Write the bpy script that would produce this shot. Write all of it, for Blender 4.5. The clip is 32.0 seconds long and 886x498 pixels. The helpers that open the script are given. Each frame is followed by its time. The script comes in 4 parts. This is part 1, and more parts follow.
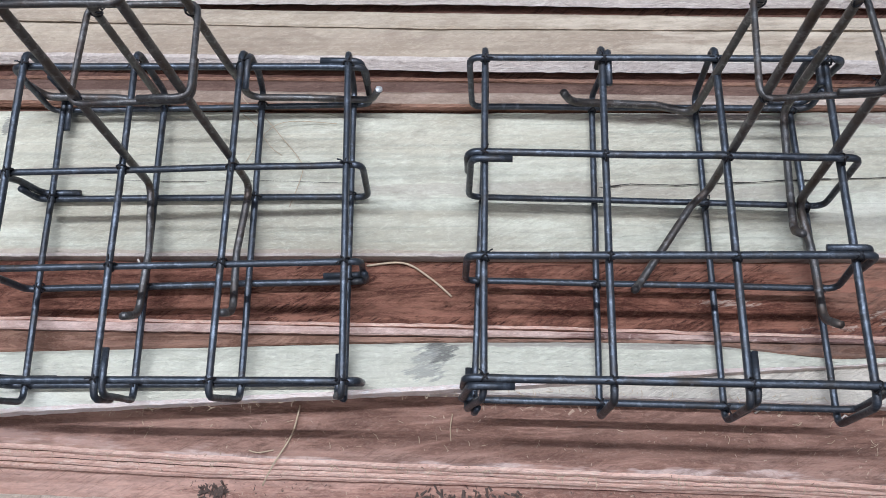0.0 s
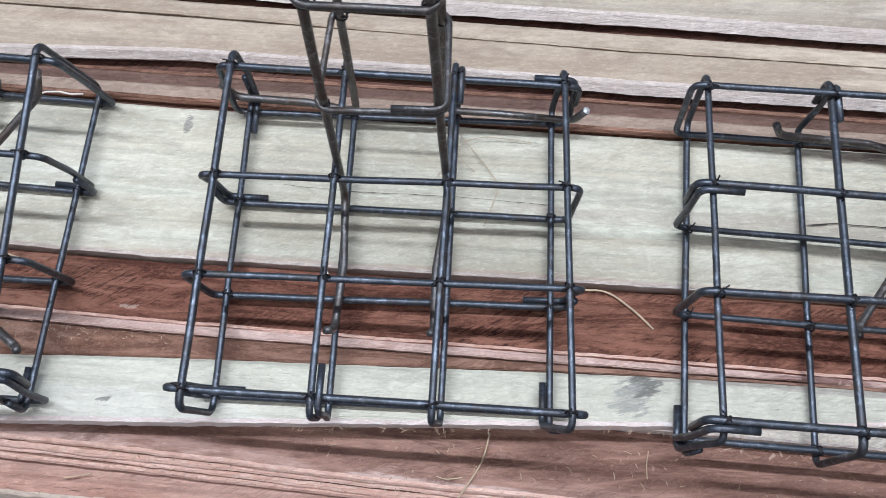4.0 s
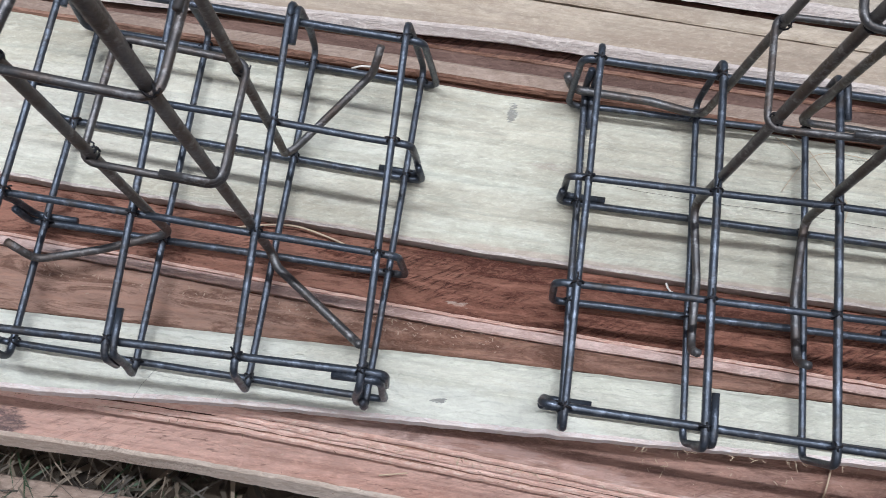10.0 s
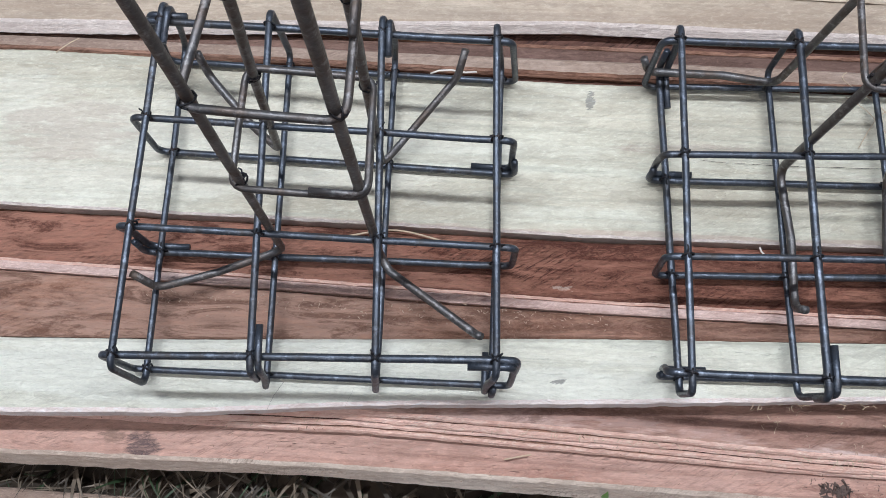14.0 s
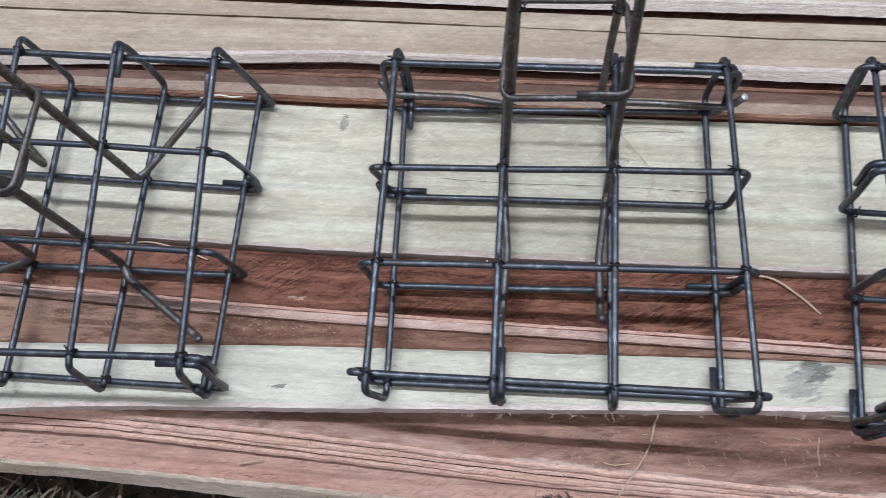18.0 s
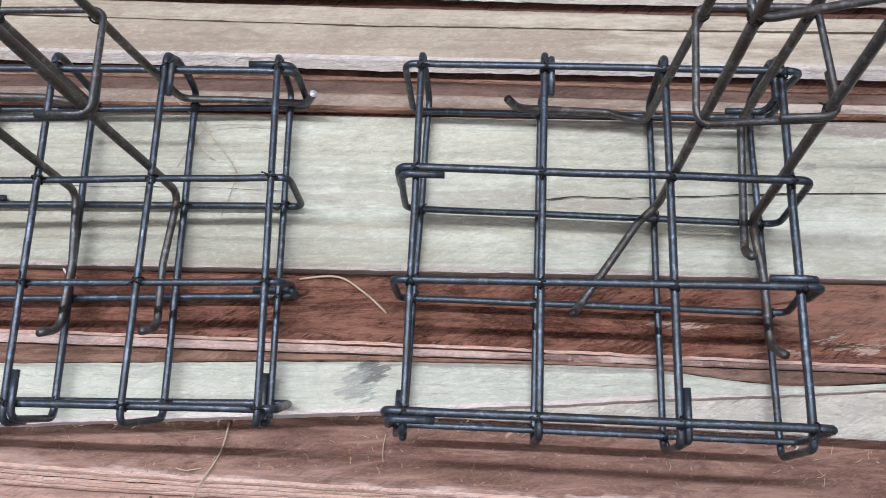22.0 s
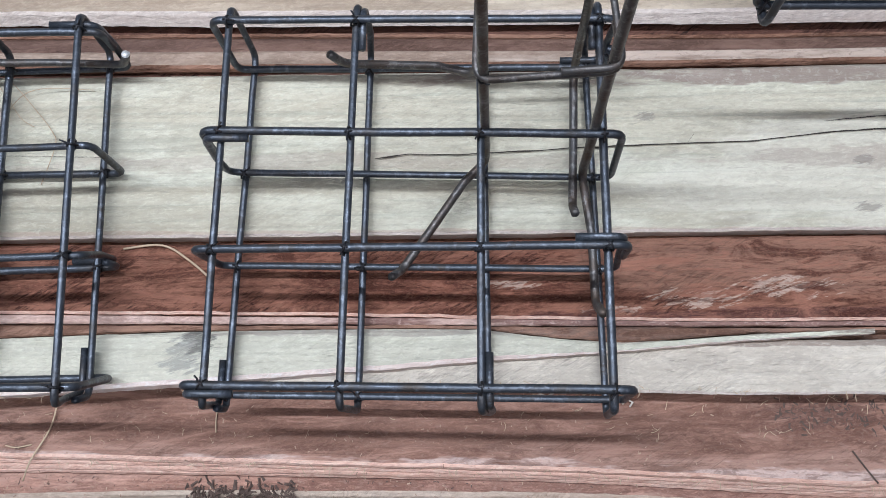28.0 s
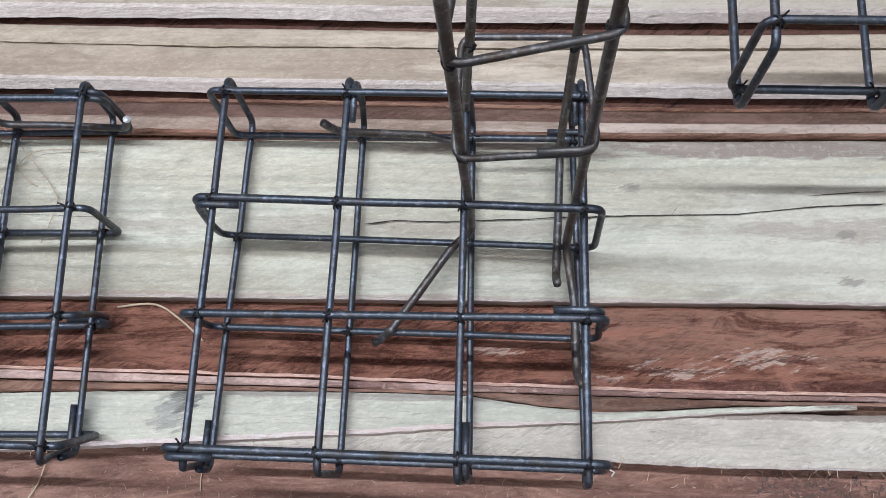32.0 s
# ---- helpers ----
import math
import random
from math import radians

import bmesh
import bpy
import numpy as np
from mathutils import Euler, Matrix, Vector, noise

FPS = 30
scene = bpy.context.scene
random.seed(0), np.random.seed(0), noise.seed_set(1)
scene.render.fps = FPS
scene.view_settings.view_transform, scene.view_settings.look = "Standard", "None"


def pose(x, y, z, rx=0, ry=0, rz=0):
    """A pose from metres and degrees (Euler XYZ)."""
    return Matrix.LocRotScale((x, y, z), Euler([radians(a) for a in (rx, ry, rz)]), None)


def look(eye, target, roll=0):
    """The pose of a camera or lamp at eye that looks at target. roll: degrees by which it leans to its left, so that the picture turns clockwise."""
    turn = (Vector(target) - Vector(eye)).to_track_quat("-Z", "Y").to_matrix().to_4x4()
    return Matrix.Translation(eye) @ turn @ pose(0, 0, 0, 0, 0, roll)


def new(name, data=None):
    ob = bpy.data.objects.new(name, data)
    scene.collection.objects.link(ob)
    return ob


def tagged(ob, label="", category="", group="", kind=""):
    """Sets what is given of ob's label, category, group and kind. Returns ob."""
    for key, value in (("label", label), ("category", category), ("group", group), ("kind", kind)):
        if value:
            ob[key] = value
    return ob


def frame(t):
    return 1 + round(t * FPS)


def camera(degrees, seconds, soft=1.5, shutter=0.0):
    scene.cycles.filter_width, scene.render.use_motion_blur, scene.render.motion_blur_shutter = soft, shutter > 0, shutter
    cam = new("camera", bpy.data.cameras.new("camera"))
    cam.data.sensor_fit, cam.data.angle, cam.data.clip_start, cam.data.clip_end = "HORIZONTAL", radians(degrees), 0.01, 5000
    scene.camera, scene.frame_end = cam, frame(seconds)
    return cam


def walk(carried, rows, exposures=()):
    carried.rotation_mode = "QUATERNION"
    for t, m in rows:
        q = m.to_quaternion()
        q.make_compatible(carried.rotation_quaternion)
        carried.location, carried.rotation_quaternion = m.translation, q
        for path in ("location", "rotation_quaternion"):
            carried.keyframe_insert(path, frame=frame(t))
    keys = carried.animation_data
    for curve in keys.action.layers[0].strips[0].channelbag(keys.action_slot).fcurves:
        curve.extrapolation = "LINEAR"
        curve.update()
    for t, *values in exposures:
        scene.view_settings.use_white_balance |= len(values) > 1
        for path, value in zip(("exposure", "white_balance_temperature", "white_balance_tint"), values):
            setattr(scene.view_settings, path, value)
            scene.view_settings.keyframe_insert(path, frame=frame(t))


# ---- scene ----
import functools

cam = camera(57.5, 32.0, soft=0.6, shutter=0.4)
PATH = [
    (0, (0.188, -0.326, 1.175), (0.108, 0.309, -0.72), -6.5),
    (0.5, (0.156, -0.326, 1.171), (0.083, 0.318, -0.721), -5.6),
    (1, (0.135, -0.32, 1.169), (0.062, 0.323, -0.724), -5.5),
    (1.5, (0.106, -0.318, 1.165), (0.05, 0.333, -0.725), -3.9),
    (2, (0.068, -0.316, 1.159), (0.029, 0.337, -0.731), -2.1),
    (2.5, (0.014, -0.318, 1.154), (-0.02, 0.348, -0.732), -1.3),
    (3, (-0.025, -0.314, 1.153), (-0.076, 0.355, -0.731), -2.5),
    (3.5, (-0.068, -0.309, 1.148), (-0.148, 0.36, -0.735), -4.2),
    (5.5, (-0.247, -0.309, 1.162), (-0.296, 0.315, -0.738), 4.9),
    (6, (-0.287, -0.31, 1.147), (-0.338, 0.326, -0.748), 5.6),
    (6.5, (-0.347, -0.301, 1.133), (-0.392, 0.326, -0.766), 6.6),
    (7, (-0.407, -0.286, 1.129), (-0.45, 0.317, -0.777), 6.4),
    (7.5, (-0.459, -0.273, 1.122), (-0.507, 0.313, -0.79), 4.9),
    (8, (-0.491, -0.273, 1.114), (-0.546, 0.316, -0.797), 3.6),
    (8.5, (-0.519, -0.268, 1.122), (-0.583, 0.305, -0.793), 2.6),
    (9, (-0.54, -0.276, 1.115), (-0.618, 0.287, -0.802), 1.0),
    (9.5, (-0.565, -0.278, 1.116), (-0.659, 0.279, -0.803), -0.5),
    (10, (-0.599, -0.277, 1.117), (-0.7, 0.283, -0.8), -1.3),
    (10.5, (-0.64, -0.275, 1.135), (-0.761, 0.285, -0.781), -4.4),
    (11, (-0.669, -0.275, 1.141), (-0.802, 0.285, -0.774), -6.7),
    (11.5, (-0.703, -0.281, 1.147), (-0.828, 0.276, -0.769), -6.4),
    (12, (-0.723, -0.287, 1.152), (-0.846, 0.268, -0.765), -6.3),
    (12.5, (-0.733, -0.297, 1.158), (-0.855, 0.258, -0.759), -6.6),
    (13, (-0.74, -0.299, 1.16), (-0.851, 0.249, -0.76), -6.8),
    (13.5, (-0.746, -0.307, 1.163), (-0.853, 0.242, -0.757), -7.3),
    (15.5, (-0.746, -0.31, 1.173), (-0.809, 0.235, -0.75), -5.7),
    (16, (-0.697, -0.312, 1.176), (-0.759, 0.252, -0.742), -5.7),
    (16.5, (-0.598, -0.329, 1.176), (-0.703, 0.271, -0.729), -9.1),
    (17, (-0.475, -0.352, 1.161), (-0.664, 0.296, -0.722), -14.5),
    (17.5, (-0.359, -0.361, 1.16), (-0.573, 0.311, -0.711), -14.4),
    (18, (-0.267, -0.361, 1.166), (-0.487, 0.319, -0.702), -14.0),
    (18.5, (-0.175, -0.356, 1.176), (-0.395, 0.322, -0.693), -14.7),
    (19, (-0.106, -0.358, 1.186), (-0.327, 0.336, -0.677), -15.5),
    (19.5, (0.006, -0.333, 1.169), (-0.219, 0.374, -0.688), -16.1),
    (20, (0.108, -0.306, 1.161), (-0.093, 0.404, -0.698), -14.6),
    (20.5, (0.202, -0.272, 1.153), (0.021, 0.424, -0.714), -13.2),
    (21, (0.236, -0.261, 1.148), (0.101, 0.39, -0.738), -10.1),
    (21.5, (0.272, -0.242, 1.148), (0.148, 0.334, -0.764), -10.4),
    (22, (0.295, -0.228, 1.144), (0.189, 0.308, -0.78), -9.6),
    (22.5, (0.34, -0.217, 1.135), (0.248, 0.293, -0.797), -8.7),
    (23, (0.388, -0.204, 1.116), (0.316, 0.294, -0.82), -6.5),
    (23.5, (0.433, -0.195, 1.107), (0.368, 0.291, -0.832), -6.1),
    (24, (0.462, -0.192, 1.089), (0.397, 0.279, -0.854), -6.3),
    (24.5, (0.478, -0.186, 1.088), (0.416, 0.274, -0.857), -6.4),
    (25, (0.478, -0.179, 1.088), (0.422, 0.279, -0.858), -6.4),
    (25.5, (0.475, -0.119, 1.109), (0.415, 0.212, -0.862), -10.3),
    (27.5, (0.518, -0.203, 1.11), (0.429, 0.203, -0.846), -12.0),
    (28, (0.517, -0.193, 1.107), (0.448, 0.213, -0.85), -9.9),
    (28.5, (0.524, -0.19, 1.105), (0.467, 0.244, -0.847), -8.7),
    (29, (0.526, -0.186, 1.105), (0.479, 0.256, -0.845), -8.3),
    (29.5, (0.531, -0.172, 1.108), (0.491, 0.274, -0.842), -7.8),
    (30, (0.556, -0.176, 1.106), (0.517, 0.283, -0.84), -7.7),
    (30.5, (0.586, -0.173, 1.108), (0.508, 0.277, -0.839), -11.7),
    (31, (0.589, -0.172, 1.116), (0.485, 0.29, -0.827), -13.2),
    (31.5, (0.57, -0.166, 1.124), (0.461, 0.317, -0.814), -12.4),
    (32, (0.56, -0.164, 1.133), (0.451, 0.343, -0.799), -11.1),
]
walk(cam, [(t, look(eye, target, roll)) for t, eye, target, roll in PATH],
     [(t, stops - 0.12, kelvin, 10.0) for t, stops, kelvin in ((0.0, 0.0, 5640.0), (2.0, 0.03, 5640.0), (6.0, 0.10, 5740.0), (8.0, 0.05, 5740.0), (9.0, -0.02, 5740.0), (13.0, 0.0, 5790.0), (16.0, 0.0, 5790.0), (17.0, -0.16, 5790.0), (18.0, -0.10, 5790.0), (19.0, -0.08, 5740.0), (21.0, 0.0, 5740.0), (23.0, 0.08, 5740.0), (25.0, 0.06, 5760.0), (28.0, 0.05, 5760.0), (30.0, 0.04, 5760.0), (31.0, -0.06, 5760.0), (32.0, -0.01, 5760.0))])

# ---------------------------------------------------------------- light
world = bpy.data.worlds.new("overcast_sky")
scene.world = world
world.use_nodes = True
wn = world.node_tree
sky = wn.nodes.new("ShaderNodeTexSky")
sky.sky_type = "NISHITA"
sky.sun_disc = False
sky.sun_elevation = radians(70)
sky.sun_rotation = radians(180)
sky.air_density, sky.dust_density, sky.ozone_density = 1.0, 6.0, 0.6
wn.nodes["Background"].inputs["Strength"].default_value = 0.042
wn.links.new(sky.outputs["Color"], wn.nodes["Background"].inputs["Color"])

sun_data = bpy.data.lights.new("sun", "SUN")
sun_data.energy, sun_data.angle, sun_data.color = 0.38, radians(32), (1.0, 0.98, 0.95)
sun = new("sun", sun_data)
sun.matrix_world = look((0.1, -1.1, 3.0), (0, 0, 0))

# added unseen strip lamp for daylight: blurs shadows along x, keeps them crisp across
strip_data = bpy.data.lights.new("added_strip", "AREA")
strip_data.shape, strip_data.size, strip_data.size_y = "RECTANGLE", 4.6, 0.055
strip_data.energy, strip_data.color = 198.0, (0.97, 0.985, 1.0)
added_strip = new("added_strip", strip_data)
added_strip.matrix_world = look((-0.7, 0.72, 3.6), (-0.7, 0, 0))


# ---------------------------------------------------------------- materials
class Nodes:
    """A short way to write node materials."""

    def __init__(self, name):
        self.mat = bpy.data.materials.new(name)
        self.mat.use_nodes = True
        self.tree = self.mat.node_tree
        self.bsdf = self.tree.nodes["Principled BSDF"]

    def node(self, kind, **inputs):
        n = self.tree.nodes.new("ShaderNode" + kind)
        for key, value in inputs.items():
            self.put(n, key.replace("_", " "), value)
        return n

    def put(self, n, key, value):
        socket = n.inputs[int(key[1:])] if key[0] == "i" and key[1:].isdigit() else n.inputs[key]
        if isinstance(value, bpy.types.NodeSocket):
            self.tree.links.new(value, socket)
        else:
            socket.default_value = value

    def coords(self, scale, spread=40.0):
        tc, info = self.node("TexCoord"), self.node("ObjectInfo")
        off = self.node("VectorMath", i0=(1.0, 1.7, 2.3))
        off.operation = "SCALE"
        far = self.math("MULTIPLY", info.outputs["Random"], spread)
        self.put(off, "Scale", far)
        add = self.node("VectorMath", i0=tc.outputs["Object"], i1=off.outputs["Vector"])
        mp = self.node("Mapping", Vector=add.outputs["Vector"], Scale=tuple(1.0 / c for c in scale))
        mp.vector_type = "TEXTURE"
        return mp.outputs["Vector"]

    def noise(self, scale, detail=4.0, rough=0.55, turn=0.0, warp=0.0):
        v = self.coords(scale)
        v.node.inputs["Rotation"].default_value = (0, 0, turn)
        n = self.node("TexNoise", Vector=v, Scale=1.0, Detail=detail, Roughness=rough, Distortion=warp)
        return n.outputs["Fac"]

    def math(self, op, a, b=0.0):
        n = self.node("Math", i0=a, i1=b)
        n.operation = op
        return n.outputs[0]

    def ramp(self, fac, lo, hi, a=0.0, b=1.0):
        n = self.node("MapRange", Value=fac)
        n.inputs[1].default_value, n.inputs[2].default_value = lo, hi
        n.inputs[3].default_value, n.inputs[4].default_value = a, b
        return n.outputs[0]

    def mix(self, fac, a, b, op="MIX"):
        n = self.tree.nodes.new("ShaderNodeMix")
        n.data_type, n.blend_type = "RGBA", op
        for key, value in ((0, fac), (6, a), (7, b)):
            if isinstance(value, bpy.types.NodeSocket):
                self.tree.links.new(value, n.inputs[key])
            else:
                n.inputs[key].default_value = (*value, 1.0) if isinstance(value, tuple) else value
        return n.outputs[2]

    def bump(self, height, strength, distance, under=None):
        n = self.node("Bump", Height=height, Strength=strength, Distance=distance)
        if under is not None:
            self.put(n, "Normal", under)
        return n.outputs["Normal"]

    def done(self, color, rough, normal=None, metal=0.0):
        self.put(self.bsdf, "Base Color", color if isinstance(color, bpy.types.NodeSocket) else (*color, 1.0))
        self.put(self.bsdf, "Roughness", rough)
        self.put(self.bsdf, "Metallic", metal)
        if normal is not None:
            self.put(self.bsdf, "Normal", normal)
        return self.mat


def wood(name, pale, deep, stain, fleck, flecks=0.5, saw=0.3, grain_mix=0.35, blotch=0.6, lines=0.5, fuzz=0.22, nicks=0.15, veins=0.10, relief=0.7, pits=0.5, rag=0.0, tint=None, spots=()):
    """Rough-sawn timber: mottled face, long streaks, hairy torn fibres that change direction, patches of slanting saw
    marks.
    The grain runs along x. spots: (x, y, half length, half width, colour, strength, grain size) of marks with a shape
    of their own, some of them light or shade put into the colour."""
    m = Nodes(name)
    mott = m.noise((16, 42, 42), 6, 0.66, warp=0.8)
    cloud = m.noise((1.9, 9, 9), 5, 0.6)
    streak = m.noise((0.9, 34, 34), 4, 0.6, warp=0.2)
    grain = m.noise((3.2, 130, 130), 4, 0.62, warp=0.5)
    hair = m.noise((55, 260, 200), 3, 0.7, turn=0.10, warp=0.7)
    slant = m.noise((34, 300, 200), 3, 0.65, turn=lines, warp=0.5)
    where = m.noise((4.5, 15, 15), 3, 0.6)
    specks = m.noise((48, 230, 130), 3, 0.6, turn=0.06, warp=0.5)
    bunch = m.noise((6, 18, 18), 3, 0.6, warp=0.5)
    patch = m.ramp(where, 0.46, 0.60)
    bright = tuple(min(0.92, c * 1.22 + 0.02) for c in pale)
    col = m.mix(m.ramp(mott, 0.38, 0.60), pale, deep)
    band = m.noise((0.45, 15, 15), 4, 0.55, warp=0.15)
    col = m.mix(m.ramp(band, 0.44, 0.60, 0.0, 0.75), col, tint or tuple(0.55 * a + 0.45 * b for a, b in zip(pale, stain)))
    col = m.mix(m.ramp(cloud, 0.45, 0.64, 0.0, blotch * 1.2), col, stain)
    smudge = m.noise((10, 34, 34), 4, 0.6, warp=0.6)
    col = m.mix(m.ramp(smudge, 0.54, 0.68, 0.0, blotch * 0.7), col, tuple(0.5 * (a + b) for a, b in zip(stain, fleck)))
    col = m.mix(m.ramp(streak, 0.50, 0.68, 0.0, grain_mix * 1.6), col, stain)
    col = m.mix(m.ramp(grain, 0.52, 0.72, 0.0, grain_mix * 1.4), col, tuple(c * 0.72 for c in deep))
    col = m.mix(m.ramp(hair, 0.55, 0.72, 0.0, fuzz * 2.2), col, bright)
    col = m.mix(m.ramp(hair, 0.42, 0.26, 0.0, fuzz * 1.3), col, tuple(0.5 * (a + b) for a, b in zip(deep, fleck)))
    col = m.mix(m.math("MULTIPLY", m.ramp(slant, 0.52, 0.66, 0.0, saw * 1.6), patch), col, fleck)
    col = m.mix(m.math("MULTIPLY", m.ramp(slant, 0.46, 0.34, 0.0, saw), patch), col, bright)
    col = m.mix(m.math("MULTIPLY", m.ramp(specks, 0.62, 0.70, 0.0, flecks), m.ramp(bunch, 0.52, 0.64, 0.0, 1.0)), col, fleck)
    vein = m.noise((1.1, 62, 62), 5, 0.62, warp=0.35)
    col = m.mix(m.ramp(vein, 0.53, 0.66, 0.0, veins), col, tuple(0.35 * a + 0.65 * b for a, b in zip(deep, fleck)))
    if spots:
        place = m.node("SeparateXYZ", Vector=m.node("TexCoord").outputs["Object"])
        for x, y, rx, ry, colour, strength, size in spots:
            dx = m.math("DIVIDE", m.math("SUBTRACT", place.outputs["X"], x), rx)
            dy = m.math("DIVIDE", m.math("SUBTRACT", place.outputs["Y"], y), ry)
            d = m.math("ADD", m.math("MULTIPLY", dx, dx), m.math("MULTIPLY", dy, dy))
            ragged = m.noise((size, size * 6.0, size), 4, 0.7, turn=0.0 if size < 12 else 0.3)
            edge = m.math("ADD", d, m.math("MULTIPLY", m.math("SUBTRACT", ragged, 0.5), 5.5 if size < 24 else 13.0))
            col = m.mix(m.ramp(edge, 0.45, 1.0, strength, 0.0), col, colour)
    if rag:
        rough_face = m.noise((6, 30, 30), 7, 0.74, turn=0.04, warp=1.0)
        col = m.mix(m.ramp(rough_face, 0.50, 0.58, 0.0, rag), col, tuple(0.62 * c for c in deep))
        col = m.mix(m.ramp(rough_face, 0.47, 0.38, 0.0, rag), col, bright)
    nick = m.noise((42, 230, 200), 4, 0.7, turn=0.10, warp=0.35)
    torn = m.noise((14, 260, 200), 4, 0.65, turn=-0.03, warp=0.3)
    thick = m.noise((7, 24, 24), 3, 0.6, warp=0.5)
    col = m.mix(m.math("MULTIPLY", m.ramp(nick, 0.58, 0.70, 0.0, nicks), m.ramp(thick, 0.40, 0.58, 0.25, 1.0)), col, tuple(0.45 * a + 0.55 * b for a, b in zip(deep, fleck)))
    col = m.mix(m.math("MULTIPLY", m.ramp(nick, 0.42, 0.30, 0.0, nicks * 0.9), m.ramp(thick, 0.35, 0.55, 0.3, 1.0)), col, bright)
    col = m.mix(m.ramp(torn, 0.60, 0.72, 0.0, nicks * 0.9), col, tuple(0.6 * a + 0.4 * b for a, b in zip(deep, fleck)))
    pit = m.noise((70, 150, 150), 5, 0.72, turn=0.05, warp=0.9)
    col = m.mix(m.ramp(pit, 0.52, 0.66, 0.0, pits), col, tuple(0.75 * a + 0.25 * b for a, b in zip(stain, fleck)))
    col = m.mix(m.ramp(pit, 0.48, 0.36, 0.0, pits * 0.7), col, bright)
    rough = m.ramp(hair, 0.2, 0.8, 0.68, 0.92)
    h = m.math("ADD", m.math("MULTIPLY", mott, 0.8), m.math("MULTIPLY", hair, 0.5))
    h = m.math("ADD", h, m.math("MULTIPLY", grain, 0.5))
    h = m.math("ADD", h, m.math("MULTIPLY", m.math("MULTIPLY", slant, patch), -1.6 * saw))
    h = m.math("ADD", h, m.math("MULTIPLY", m.ramp(specks, 0.60, 0.70), -0.4 * min(1.0, flecks * 1.6)))
    h = m.math("ADD", h, m.math("MULTIPLY", m.ramp(nick, 0.60, 0.68), -0.35 * min(1.0, nicks * 2.2)))
    h = m.math("ADD", h, m.math("MULTIPLY", pit, 0.9))
    m.bsdf.inputs["Specular IOR Level"].default_value = 0.25
    return m.done(col, rough, m.bump(h, 1.0, 0.004 * relief))


GREY = (0.19, 0.18, 0.165)
PALE_RGB, PALE_DEEP = (0.765, 0.745, 0.615), (0.62, 0.60, 0.475)
PALE = wood("pale_sapwood", (0.60, 0.53, 0.425), (0.47, 0.40, 0.31), (0.39, 0.32, 0.25), (0.19, 0.16, 0.135), tint=(0.50, 0.42, 0.32), grain_mix=0.5, blotch=0.75, flecks=0.10, saw=0.10, fuzz=0.12, nicks=0.09, veins=0.38, relief=0.65, pits=0.32, rag=0.16,
            # paler towards the right end
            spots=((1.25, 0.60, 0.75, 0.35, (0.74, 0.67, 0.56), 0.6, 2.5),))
MAIN = wood("pale_cracked_sapwood", PALE_RGB, PALE_DEEP, (0.51, 0.455, 0.345), (0.19, 0.165, 0.135), tint=(0.67, 0.61, 0.475), grain_mix=0.55, blotch=0.8, flecks=0.38, saw=0.10, fuzz=0.15, nicks=0.09, veins=0.30, relief=0.65, pits=0.30, rag=0.10,
            # broad spots at x 1.15 and -1.25 put stronger light into the colour
            spots=((0.0, 0.058, 3.5, 0.008, (0.54, 0.40, 0.32), 0.6, 6), (1.15, 0.15, 0.42, 0.11, (0.80, 0.76, 0.65), 0.45, 3), (-1.25, 0.17, 0.55, 0.13, (0.78, 0.75, 0.64), 0.35, 3), (1.05, 0.295, 0.62, 0.021, (0.33, 0.26, 0.22), 0.92, 5), (0.3, 0.165, 0.55, 0.014, (0.48, 0.40, 0.33), 0.5, 8), (1.07, 0.165, 0.18, 0.022, (0.44, 0.36, 0.30), 0.6, 10),
                   (-0.587, 0.278, 0.006, 0.014, GREY, 0.75, 30), (1.071, 0.162, 0.014, 0.010, (0.30, 0.26, 0.225), 0.7, 20), (1.071, 0.092, 0.022, 0.008, (0.30, 0.26, 0.225), 0.7, 20), (0.769, 0.229, 0.016, 0.007, (0.30, 0.26, 0.225), 0.7, 20), (-0.4, 0.20, 0.14, 0.012, (0.46, 0.38, 0.31), 0.6, 10), (-1.42, 0.2, 0.10, 0.06, (0.50, 0.42, 0.34), 0.6, 8)))
FRONT = wood("pale_stained_sapwood", PALE_RGB, PALE_DEEP, (0.54, 0.515, 0.42), (0.20, 0.18, 0.155), blotch=0.45, tint=(0.69, 0.65, 0.53), grain_mix=0.4, flecks=0.42, saw=0.12, fuzz=0.15, nicks=0.09, veins=0.20, relief=0.65, pits=0.30, rag=0.06,
             # first spot: the left end's brighter light, put into the colour
             spots=((-1.0, -0.18, 0.6, 0.07, (0.79, 0.78, 0.68), 0.45, 3), (0.137, -0.085, 0.024, 0.030, (0.13, 0.125, 0.115), 0.9, 22), (0.115, -0.112, 0.030, 0.022, (0.33, 0.32, 0.285), 0.8, 20), (0.98, -0.079, 0.36, 0.007, (0.27, 0.22, 0.185), 0.85, 9), (0.45, -0.079, 0.4, 0.006, (0.36, 0.31, 0.27), 0.7, 10), (-0.63, -0.165, 0.010, 0.004, GREY, 0.8, 30)))
CREAM = wood("cream_wood", (0.57, 0.475, 0.365), (0.45, 0.36, 0.265), (0.37, 0.28, 0.205), (0.19, 0.145, 0.12), grain_mix=0.5, veins=0.38, flecks=0.15, saw=0.12, fuzz=0.14, nicks=0.09, relief=0.65, pits=0.32, rag=0.16,
             # paler towards the right end
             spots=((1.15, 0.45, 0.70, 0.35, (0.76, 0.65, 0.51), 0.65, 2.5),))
SCAR = (0.55, 0.42, 0.34)
